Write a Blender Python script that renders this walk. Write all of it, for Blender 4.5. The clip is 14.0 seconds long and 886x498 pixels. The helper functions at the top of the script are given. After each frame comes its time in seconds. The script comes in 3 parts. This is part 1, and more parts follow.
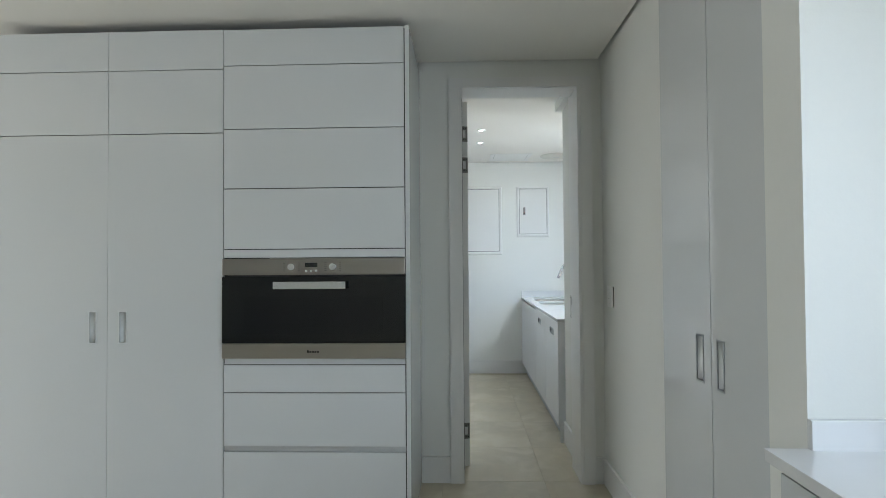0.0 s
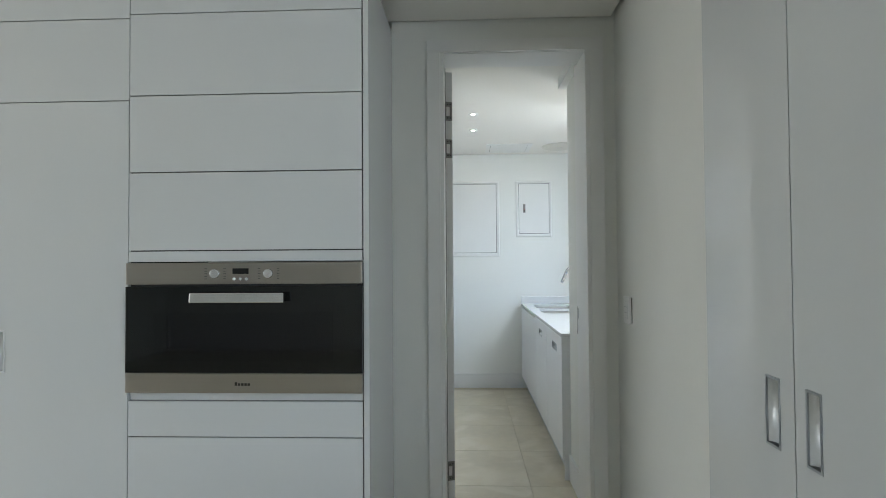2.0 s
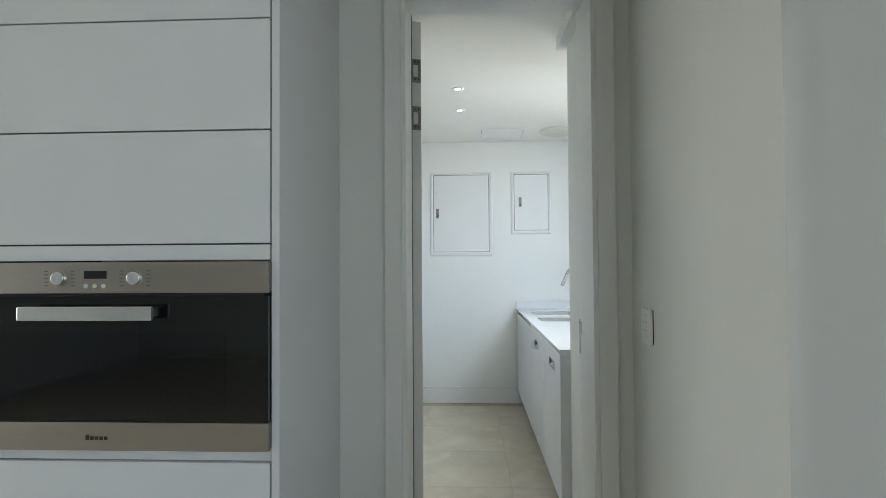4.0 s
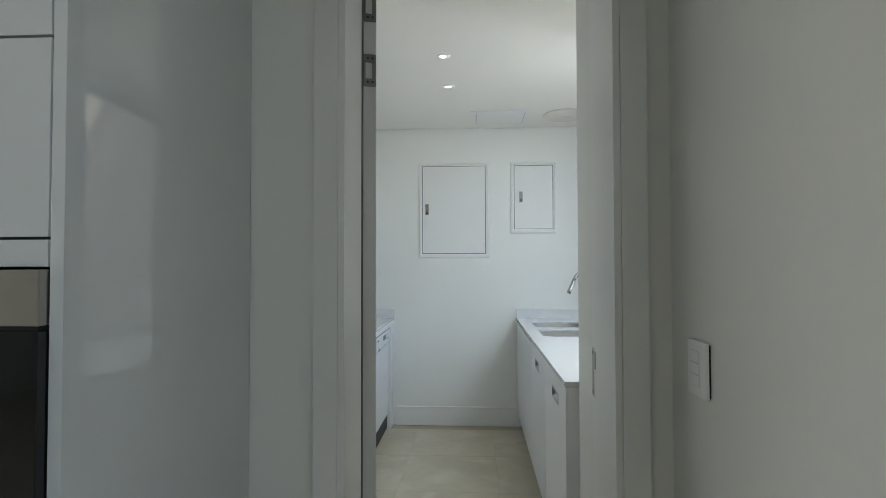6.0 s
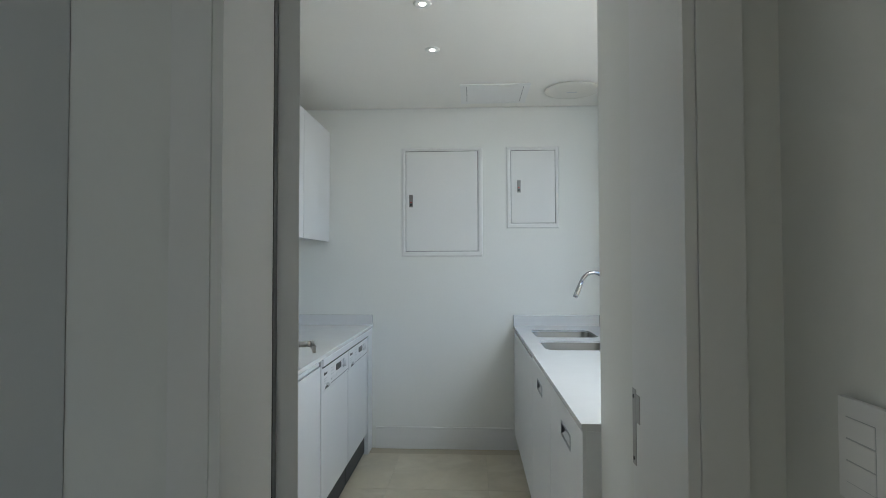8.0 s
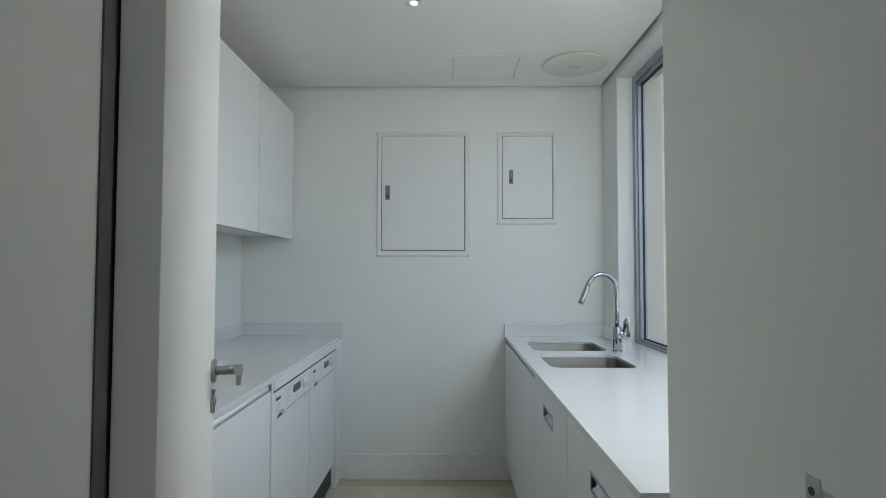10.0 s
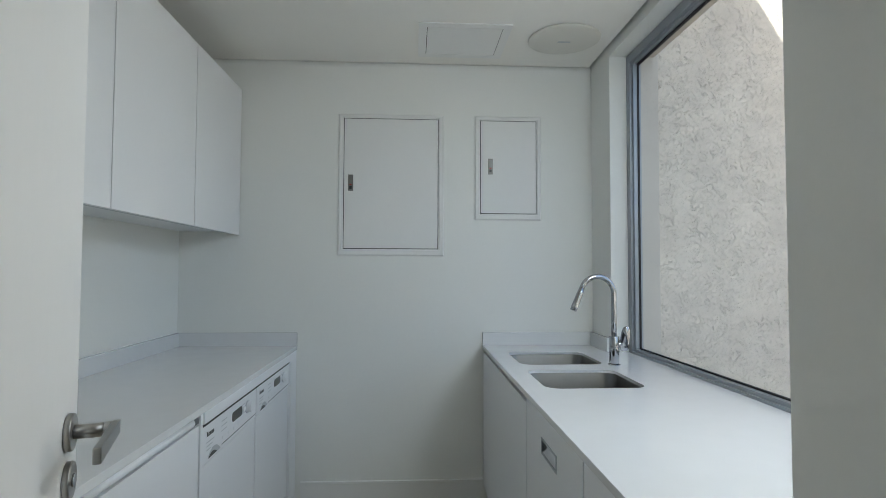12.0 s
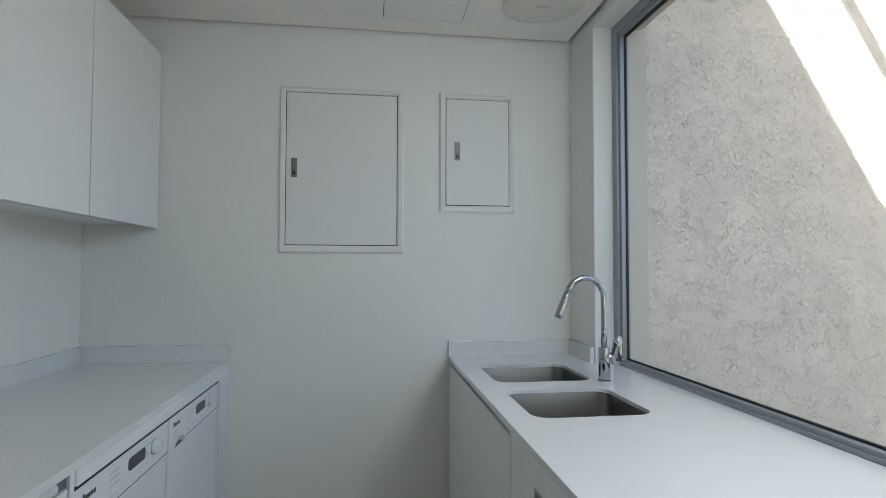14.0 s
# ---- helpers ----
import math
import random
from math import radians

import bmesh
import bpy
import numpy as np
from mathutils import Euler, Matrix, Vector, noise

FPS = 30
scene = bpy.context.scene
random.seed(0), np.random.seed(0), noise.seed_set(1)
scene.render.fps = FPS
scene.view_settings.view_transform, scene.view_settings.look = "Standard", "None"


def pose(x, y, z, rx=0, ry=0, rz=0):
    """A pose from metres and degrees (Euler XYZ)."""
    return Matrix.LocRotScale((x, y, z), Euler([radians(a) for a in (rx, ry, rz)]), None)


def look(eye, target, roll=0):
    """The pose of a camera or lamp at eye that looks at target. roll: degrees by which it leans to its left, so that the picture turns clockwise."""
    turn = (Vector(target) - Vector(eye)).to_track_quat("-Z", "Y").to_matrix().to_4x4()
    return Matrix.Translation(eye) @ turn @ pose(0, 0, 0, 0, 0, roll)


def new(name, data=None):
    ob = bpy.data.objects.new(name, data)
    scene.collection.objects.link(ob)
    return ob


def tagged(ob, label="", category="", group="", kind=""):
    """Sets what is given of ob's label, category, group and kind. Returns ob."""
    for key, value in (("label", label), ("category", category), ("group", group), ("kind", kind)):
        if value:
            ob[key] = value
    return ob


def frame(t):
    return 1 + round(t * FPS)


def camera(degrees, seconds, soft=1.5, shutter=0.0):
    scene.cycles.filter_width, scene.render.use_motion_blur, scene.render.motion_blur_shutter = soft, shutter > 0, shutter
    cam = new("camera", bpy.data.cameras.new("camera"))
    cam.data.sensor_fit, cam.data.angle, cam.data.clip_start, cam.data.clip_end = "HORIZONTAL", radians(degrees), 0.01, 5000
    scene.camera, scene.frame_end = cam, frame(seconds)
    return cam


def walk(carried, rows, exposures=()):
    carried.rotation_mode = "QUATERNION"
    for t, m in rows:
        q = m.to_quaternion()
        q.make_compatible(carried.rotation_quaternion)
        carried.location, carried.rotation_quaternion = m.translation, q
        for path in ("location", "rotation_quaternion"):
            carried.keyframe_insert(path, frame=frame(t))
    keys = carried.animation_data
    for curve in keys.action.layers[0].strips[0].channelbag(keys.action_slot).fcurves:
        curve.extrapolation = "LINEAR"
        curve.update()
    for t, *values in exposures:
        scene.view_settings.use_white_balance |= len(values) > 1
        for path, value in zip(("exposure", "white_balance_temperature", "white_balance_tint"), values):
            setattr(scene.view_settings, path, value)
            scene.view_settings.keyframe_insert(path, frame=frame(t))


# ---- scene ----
cam = camera(78.0, 14.0, soft=0.8)
PATH = [
    (0, (0.097, -0.175, 1.339), (0.025, 1.823, 1.38), -0.4),
    (0.5, (0.117, -0.026, 1.347), (0.048, 1.973, 1.384), -0.4),
    (1, (0.142, 0.133, 1.348), (0.064, 2.131, 1.388), -0.4),
    (1.5, (0.165, 0.281, 1.343), (0.085, 2.279, 1.386), -0.4),
    (2, (0.203, 0.45, 1.352), (0.119, 2.448, 1.397), -0.4),
    (2.5, (0.236, 0.608, 1.351), (0.148, 2.605, 1.397), -0.4),
    (3, (0.27, 0.769, 1.348), (0.18, 2.766, 1.395), -0.4),
    (3.5, (0.301, 0.926, 1.348), (0.211, 2.923, 1.393), -0.4),
    (6, (0.438, 1.72, 1.362), (0.323, 3.716, 1.412), -0.1),
    (6.5, (0.454, 1.874, 1.358), (0.347, 3.871, 1.407), -0.2),
    (7, (0.462, 2.007, 1.364), (0.363, 4.004, 1.412), -0.0),
    (7.5, (0.485, 2.161, 1.357), (0.377, 4.157, 1.407), -0.1),
    (10, (0.43, 2.838, 1.311), (0.409, 4.836, 1.39), 0.1),
    (10.5, (0.434, 2.945, 1.3), (0.438, 4.943, 1.386), 0.2),
    (11, (0.408, 3.046, 1.311), (0.448, 5.044, 1.393), 0.1),
    (11.5, (0.385, 3.153, 1.312), (0.461, 5.15, 1.395), 0.2),
    (12, (0.391, 3.242, 1.318), (0.5, 5.238, 1.397), 0.2),
    (12.5, (0.402, 3.347, 1.323), (0.55, 5.34, 1.398), 0.1),
    (13, (0.39, 3.455, 1.324), (0.583, 5.444, 1.401), 0.1),
    (13.5, (0.401, 3.559, 1.323), (0.623, 5.545, 1.401), 0.1),
    (14, (0.393, 3.65, 1.329), (0.663, 5.63, 1.4), 0.1),
]
EXPOSURES = [(0, 2.02, 6170, 5), (3.5, 2.12, 6200, 5), (6.5, 1.63, 6320, 5), (7.5, 1.53, 6300, 5), (10, 1.43, 6240, 5), (14, 1.26, 6350, 5)]
walk(cam, [(t, look(eye, target, roll)) for t, eye, target, roll in PATH], EXPOSURES)

# ---- light ----
world = bpy.data.worlds.new("sky")
scene.world = world
world.use_nodes = True
wn = world.node_tree
sky = wn.nodes.new("ShaderNodeTexSky")
sky.sky_type = "NISHITA"
sky.sun_disc = False
sky.air_density, sky.dust_density = 0.8, 4.0
SUN_WAY = Vector((1.0, 1.0, -1.64)).normalized()
sky.sun_elevation = math.asin(-SUN_WAY.z)
sky.sun_rotation = math.atan2(-SUN_WAY.x, -SUN_WAY.y)
wn.links.new(sky.outputs[0], wn.nodes["Background"].inputs[0])
wn.nodes["Background"].inputs[1].default_value = 0.15

sun_data = bpy.data.lights.new("sun", "SUN")
sun_data.energy, sun_data.angle, sun_data.color = 4.6, radians(0.5), (1.0, 0.95, 0.87)
sun = new("sun", sun_data)
sun.matrix_basis = look((-6, -6, 12), Vector((-6, -6, 12)) + SUN_WAY)


def area_lamp(name, at, toward, width, height, watts, colour):
    data = bpy.data.lights.new(name, "AREA")
    data.shape, data.size, data.size_y, data.energy, data.color = "RECTANGLE", width, height, watts, colour
    ob = new(name, data)
    ob.matrix_basis = look(at, toward)
    return ob


def downlight_lamp(at, watts, size):
    data = bpy.data.lights.new("downlight_lamp", "SPOT")
    data.energy, data.spot_size, data.spot_blend, data.shadow_soft_size, data.color = watts, radians(118), 0.7, size, (1.0, 0.93, 0.84)
    ob = new("downlight_lamp", data)
    ob.matrix_basis = look(at, (at[0], at[1] + 0.001, 0))
    return ob


# added area lamps: sky light at the kitchen's worktop window and the laundry window
# fill lamp at an unseen left opening, added to brighten the right-hand wall
area_lamp("kitchen_left_fill_light", (-4.40, 1.25, 1.35), (0.9, 1.5, 0.6), 2.1, 2.0, 5.2, (0.97, 0.98, 1.0))
area_lamp("kitchen_side_window_light", (1.60, -0.45, 1.62), (-0.5, -0.30, 0.9), 1.7, 1.2, 7.0, (0.86, 0.94, 1.04))
area_lamp("laundry_window_light", (1.49, 4.20, 2.08), (0.35, 5.6, -0.1), 0.5, 0.6, 3.7, (0.87, 0.95, 1.05))
# added fill aimed up at the ceiling, for sunlight bounced off the ground
area_lamp("laundry_ground_bounce_fill", (1.49, 4.27, 1.2), (0.35, 4.95, 2.55), 0.5, 0.4, 0.36, (1.0, 0.93, 0.80))
downlight_lamp((0.268, 4.69, 2.47), 1.0, 0.03)
downlight_lamp((0.275, 5.21, 2.47), 1.0, 0.03)
downlight_lamp((-2.95, 0.47, 2.52), 0.6, 0.03)
downlight_lamp((-2.98, -0.10, 2.52), 0.6, 0.03)


# ---- materials ----
def material(name, base, rough=0.5, metal=0.0, vary=0.04, scale=3.0, grain=60.0, bump=0.0, bump_scale=80.0, coat=0.0, rough_vary=0.05, stretch=(1, 1, 1), random=0.0):
    m = bpy.data.materials.new(name)
    m.use_nodes = True
    nt = m.node_tree
    N, L = nt.nodes, nt.links
    b = N["Principled BSDF"]
    b.inputs["Metallic"].default_value = metal
    b.inputs["Coat Weight"].default_value = coat
    b.inputs["Coat Roughness"].default_value = 0.05
    tc = N.new("ShaderNodeTexCoord")
    mp = N.new("ShaderNodeMapping")
    mp.inputs["Scale"].default_value = stretch
    L.new(tc.outputs["Object"], mp.inputs[0])
    big, small = N.new("ShaderNodeTexNoise"), N.new("ShaderNodeTexNoise")
    big.inputs["Scale"].default_value, small.inputs["Scale"].default_value = scale, grain
    big.inputs["Detail"].default_value, small.inputs["Detail"].default_value = 4, 3
    L.new(mp.outputs[0], big.inputs["Vector"])
    L.new(mp.outputs[0], small.inputs["Vector"])
    add = N.new("ShaderNodeMath")
    add.operation = "MULTIPLY_ADD"
    L.new(small.outputs["Fac"], add.inputs[0])
    add.inputs[1].default_value = 0.4
    L.new(big.outputs["Fac"], add.inputs[2])
    last = add.outputs[0]
    if random:
        info = N.new("ShaderNodeObjectInfo")
        rnd = N.new("ShaderNodeMath")
        rnd.operation = "MULTIPLY_ADD"
        L.new(info.outputs["Random"], rnd.inputs[0])
        rnd.inputs[1].default_value = random
        L.new(last, rnd.inputs[2])
        last = rnd.outputs[0]
    ramp = N.new("ShaderNodeMapRange")
    ramp.inputs["From Min"].default_value, ramp.inputs["From Max"].default_value = 0.35, 1.05
    ramp.inputs["To Min"].default_value, ramp.inputs["To Max"].default_value = 1 - vary, 1 + vary
    L.new(last, ramp.inputs["Value"])
    mix = N.new("ShaderNodeVectorMath")
    mix.operation = "SCALE"
    mix.inputs[0].default_value = base
    L.new(ramp.outputs[0], mix.inputs["Scale"])
    L.new(mix.outputs[0], b.inputs["Base Color"])
    rr = N.new("ShaderNodeMapRange")
    rr.inputs["To Min"].default_value, rr.inputs["To Max"].default_value = max(0.02, rough - rough_vary), min(1, rough + rough_vary)
    L.new(big.outputs["Fac"], rr.inputs["Value"])
    L.new(rr.outputs[0], b.inputs["Roughness"])
    if bump:
        tex = N.new("ShaderNodeTexNoise")
        tex.inputs["Scale"].default_value, tex.inputs["Detail"].default_value = bump_scale, 4
        L.new(mp.outputs[0], tex.inputs["Vector"])
        bp = N.new("ShaderNodeBump")
        bp.inputs["Strength"].default_value, bp.inputs["Distance"].default_value = bump, 0.002
        L.new(tex.outputs["Fac"], bp.inputs["Height"])
        L.new(bp.outputs[0], b.inputs["Normal"])
    return m


WALL = material("matt_white_wall_paint", (0.795, 0.80, 0.765), 0.62, vary=0.02, scale=1.3, bump=0.10, bump_scale=140)
PANEL = material("matt_white_metal_panel", (0.78, 0.78, 0.76), 0.58, vary=0.02, scale=4, bump=0.05, bump_scale=60)
CEIL = material("ceiling_paint", (0.84, 0.825, 0.78), 0.8, vary=0.02, scale=1.0, bump=0.15, bump_scale=120)
TRIM = material("satin_white_trim", (0.80, 0.80, 0.785), 0.35, vary=0.02, scale=4, bump=0.08, bump_scale=60)
DOOR = material("painted_door", (0.80, 0.795, 0.78), 0.40, vary=0.02, scale=5, bump=0.15, bump_scale=90, stretch=(1, 1, 0.15))
GLOSS = material("gloss_white_lacquer", (0.645, 0.665, 0.672), 0.022, vary=0.015, scale=1.5, bump=0.008, bump_scale=5, rough_vary=0.012)
MATTW = material("satin_white_laminate", (0.78, 0.79, 0.80), 0.32, vary=0.015, scale=2, bump=0.03, bump_scale=30)
CARCASS = material("dark_carcass_board", (0.05, 0.052, 0.055), 0.6)
QUARTZ = material("white_quartz", (0.73, 0.735, 0.735), 0.13, vary=0.02, scale=9, grain=420, rough_vary=0.03, coat=0.2)
STEEL = material("brushed_steel", (0.40, 0.38, 0.35), 0.34, 1.0, vary=0.06, scale=3, grain=90, bump=0.06, bump_scale=150, stretch=(0.04, 1, 1))
SINK = material("satin_sink_steel", (0.27, 0.262, 0.25), 0.33, 1.0, vary=0.08, scale=6, grain=200, bump=0.05, bump_scale=200)
NICKEL = material("satin_nickel", (0.40, 0.39, 0.37), 0.30, 1.0, vary=0.04, scale=20, bump=0.03, bump_scale=200)
HINGE = material("dull_nickel_hinge", (0.24, 0.235, 0.22), 0.42, 0.8, vary=0.08, scale=40)
WINDOW_ALU = material("mid_grey_window_aluminium", (0.33, 0.355, 0.38), 0.40, 0.5, vary=0.05, scale=8, bump=0.03, bump_scale=200)
DISC = material("off_white_disc_plastic", (0.68, 0.665, 0.61), 0.45, vary=0.02, scale=6)
CHROME = material("chrome", (0.44, 0.45, 0.47), 0.06, 1.0, vary=0.02, rough_vary=0.02)
ALU = material("anodised_aluminium", (0.52, 0.54, 0.56), 0.42, 0.5, vary=0.04, scale=8, bump=0.03, bump_scale=200)
PULL = material("bright_aluminium_pull", (0.70, 0.715, 0.73), 0.25, 0.9, vary=0.03, scale=12)
LINER = material("pale_aluminium_liner", (0.66, 0.685, 0.70), 0.36, 0.35, vary=0.03, scale=12)
PULL_RIM = material("grey_aluminium_rim", (0.40, 0.425, 0.45), 0.36, 0.6, vary=0.04, scale=12)
# rubber of the window gasket; elsewhere black for the shade in narrow gaps
GASKET_AND_SHADE = material("black_rubber_and_gap_shade", (0.015, 0.015, 0.016), 0.6)
# shade of the door's hinge gap, put into the colour
GAP_SHADE = material("dark_grey_gap_shade", (0.11, 0.112, 0.11), 0.6)
SWITCH = material("bright_white_plastic", (0.88, 0.88, 0.87), 0.36, vary=0.01, bump=0.02, bump_scale=60)
BLACK = material("black_oven_glass", (0.006, 0.007, 0.007), 0.06, vary=0.1, rough_vary=0.02)
BLACK.node_tree.nodes["Principled BSDF"].inputs["Specular IOR Level"].default_value = 0.5
INNER = material("dark_oven_window", (0.004, 0.004, 0.005), 0.05, rough_vary=0.01)
INNER.node_tree.nodes["Principled BSDF"].inputs["Specular IOR Level"].default_value = 0.46
DISPLAY = material("dark_display", (0.02, 0.022, 0.022), 0.12)
PLASTIC = material("white_appliance_enamel", (0.79, 0.80, 0.81), 0.36, vary=0.015, scale=2, bump=0.03, bump_scale=30)
COPPER = material("orange_brown_button", (0.45, 0.26, 0.16), 0.4)
FAINT = material("faint_grey_print", (0.58, 0.59, 0.60), 0.5)
GREY = material("grey_print", (0.14, 0.145, 0.15), 0.5)
INK = material("black_print", (0.03, 0.03, 0.03), 0.4)
GROUT = material("tile_grout", (0.50, 0.45, 0.345), 0.85, vary=0.08, scale=6, bump=0.2)
EARTH = material("outside_paving", (0.19, 0.178, 0.16), 0.9, vary=0.1, scale=2, bump=0.3, bump_scale=40)
SMOOTH = material("smooth_outside_render", (0.56, 0.525, 0.46), 0.85, vary=0.05, scale=4, bump=0.2, bump_scale=60)
RED = material("red_marker", (0.35, 0.03, 0.025), 0.4)


def stone_tile():
    m = material("beige_stone_tile", (0.55, 0.495, 0.375), 0.34, vary=0.17, scale=2.2, grain=14, bump=0.08, bump_scale=30, rough_vary=0.08, random=0.12)
    nt = m.node_tree
    N, L = nt.nodes, nt.links
    b = N["Principled BSDF"]
    old = b.inputs["Base Color"].links[0].from_socket
    tc = N.new("ShaderNodeTexCoord")
    info = N.new("ShaderNodeObjectInfo")
    off = N.new("ShaderNodeVectorMath")
    off.operation = "MULTIPLY_ADD"
    comb = N.new("ShaderNodeCombineXYZ")
    for k in (0, 1):
        L.new(info.outputs["Random"], comb.inputs[k])
    L.new(comb.outputs[0], off.inputs[0])
    off.inputs[1].default_value = (37, 61, 0)
    L.new(tc.outputs["Object"], off.inputs[2])
    vein = N.new("ShaderNodeTexNoise")
    vein.inputs["Scale"].default_value, vein.inputs["Detail"].default_value, vein.inputs["Distortion"].default_value = 2.6, 7, 1.6
    L.new(off.outputs[0], vein.inputs["Vector"])
    rng = N.new("ShaderNodeMapRange")
    rng.inputs["From Min"].default_value, rng.inputs["From Max"].default_value = 0.50, 0.72
    L.new(vein.outputs["Fac"], rng.inputs["Value"])
    mix = N.new("ShaderNodeMix")
    mix.data_type = "RGBA"
    L.new(rng.outputs[0], mix.inputs[0])
    L.new(old, mix.inputs[6])
    mix.inputs[7].default_value = (0.65, 0.595, 0.475, 1)
    L.new(mix.outputs[2], b.inputs["Base Color"])
    return m


TILE = stone_tile()


def rough_render():
    m = material("rough_outside_render", (0.69, 0.635, 0.545), 0.9, vary=0.13, scale=6.0, grain=45)
    nt = m.node_tree
    N, L = nt.nodes, nt.links
    b = N["Principled BSDF"]
    tc = N.new("ShaderNodeTexCoord")
    dashes = []
    for turn, shift in ((38, 0.0), (62, 3.7), (-35, 8.1)):
        mp = N.new("ShaderNodeMapping")
        mp.vector_type = "TEXTURE"
        mp.inputs["Location"].default_value = (shift, 0, shift)
        mp.inputs["Rotation"].default_value = (0, radians(turn), 0)
        mp.inputs["Scale"].default_value = (1 / 43, 1 / 72, 1 / 112)
        L.new(tc.outputs["Object"], mp.inputs[0])
        worm = N.new("ShaderNodeTexNoise")
        worm.inputs["Scale"].default_value, worm.inputs["Detail"].default_value = 1.0, 1.5
        L.new(mp.outputs[0], worm.inputs["Vector"])
        cut = N.new("ShaderNodeMapRange")
        cut.inputs["From Min"].default_value, cut.inputs["From Max"].default_value = 0.595, 0.77
        L.new(worm.outputs["Fac"], cut.inputs["Value"])
        dashes.append(cut.outputs[0])
    both = N.new("ShaderNodeMath")
    both.operation = "MAXIMUM"
    L.new(dashes[0], both.inputs[0])
    L.new(dashes[1], both.inputs[1])
    fleck = N.new("ShaderNodeMath")
    fleck.operation = "MAXIMUM"
    L.new(both.outputs[0], fleck.inputs[0])
    L.new(dashes[2], fleck.inputs[1])
    patch = N.new("ShaderNodeTexNoise")
    patch.inputs["Scale"].default_value, patch.inputs["Detail"].default_value = 14, 4
    L.new(tc.outputs["Object"], patch.inputs["Vector"])
    mask = N.new("ShaderNodeMapRange")
    mask.inputs["From Min"].default_value, mask.inputs["From Max"].default_value = 0.32, 0.64
    L.new(patch.outputs["Fac"], mask.inputs["Value"])
    rng = N.new("ShaderNodeMath")
    rng.operation = "MULTIPLY"
    L.new(fleck.outputs[0], rng.inputs[0])
    L.new(mask.outputs[0], rng.inputs[1])
    fine = N.new("ShaderNodeTexNoise")
    fine.inputs["Scale"].default_value = 130
    L.new(tc.outputs["Object"], fine.inputs["Vector"])
    add = N.new("ShaderNodeMath")
    add.operation = "MULTIPLY_ADD"
    add.inputs[1].default_value = 0.35
    L.new(fine.outputs["Fac"], add.inputs[0])
    L.new(rng.outputs[0], add.inputs[2])
    bp = N.new("ShaderNodeBump")
    bp.inputs["Strength"].default_value, bp.inputs["Distance"].default_value = 1.0, -0.0085
    L.new(add.outputs[0], bp.inputs["Height"])
    L.new(bp.outputs[0], b.inputs["Normal"])
    return m


RENDERED = rough_render()


def glass(name):
    m = bpy.data.materials.new(name)
    m.use_nodes = True
    b = m.node_tree.nodes["Principled BSDF"]
    b.inputs["Base Color"].default_value = (0.97, 0.985, 0.98, 1)
    b.inputs["Roughness"].default_value = 0.0
    b.inputs["Transmission Weight"].default_value = 1.0
    b.inputs["IOR"].default_value = 1.02
    return m


GLASS = glass("clear_glass")


def emitter(name, colour, strength):
    m = bpy.data.materials.new(name)
    m.use_nodes = True
    b = m.node_tree.nodes["Principled BSDF"]
    b.inputs["Emission Color"].default_value = (*colour, 1)
    b.inputs["Emission Strength"].default_value = strength
    return m


LAMP = emitter("glowing_lamp_glass", (1.0, 0.95, 0.88), 4)


# ---- building blocks ----
def add_box(bm, x0, x1, y0, y1, z0, z1):
    v = [bm.verts.new((x, y, z)) for x in (x0, x1) for y in (y0, y1) for z in (z0, z1)]
    for f in ((0, 1, 3, 2), (4, 6, 7, 5), (0, 4, 5, 1), (2, 3, 7, 6), (0, 2, 6, 4), (1, 5, 7, 3)):
        bm.faces.new([v[i] for i in f])
    return v


def boxes(*dims, soft=0.0):
    bm = bmesh.new()
    for d in dims:
        add_box(bm, *d)
    bmesh.ops.recalc_face_normals(bm, faces=bm.faces)
    if soft:
        bmesh.ops.bevel(bm, geom=bm.edges[:], offset=soft, segments=2, profile=0.6, affect="EDGES", clamp_overlap=True)
    return bm


def cylinder(at, axis, radius, length, sides=24, radius2=None, soft=0.0):
    """A capped cylinder or cone whose first end is at the point `at`, running along axis."""
    bm = bmesh.new()
    bmesh.ops.create_cone(bm, cap_ends=True, segments=sides, radius1=radius, radius2=radius if radius2 is None else radius2, depth=length)
    if soft:
        rim = [e for e in bm.edges if abs(e.verts[0].co.z - e.verts[1].co.z) < 1e-6]
        bmesh.ops.bevel(bm, geom=rim, offset=soft, segments=2, profile=0.5, affect="EDGES")
    way = Vector(axis).normalized()
    turn = Vector((0, 0, 1)).rotation_difference(way).to_matrix().to_4x4()
    bm.transform(Matrix.Translation(Vector(at) + way * length / 2) @ turn)
    for f in bm.faces:
        f.smooth = len(f.verts) == 4
    return bm


def tube(points, radius, sides=14, caps=True, squash=1.0):
    """A round bar along a run of points."""
    bm = bmesh.new()
    pts = [Vector(p) for p in points]
    rings, side = [], None
    for i, p in enumerate(pts):
        way = (pts[min(i + 1, len(pts) - 1)] - pts[max(i - 1, 0)]).normalized()
        if side is None:
            side = way.orthogonal().normalized()
        side = (side - way * side.dot(way)).normalized()
        up = way.cross(side)
        r = radius[i] if isinstance(radius, (list, tuple)) else radius
        rings.append([bm.verts.new(p + (side * math.cos(a) + up * math.sin(a) * squash) * r) for a in (2 * math.pi * k / sides for k in range(sides))])
    for a, b in zip(rings, rings[1:]):
        for k in range(sides):
            bm.faces.new((a[k], a[(k + 1) % sides], b[(k + 1) % sides], b[k])).smooth = True
    if caps:
        bm.faces.new(rings[0][::-1])
        bm.faces.new(rings[-1])
    bmesh.ops.recalc_face_normals(bm, faces=bm.faces)
    return bm


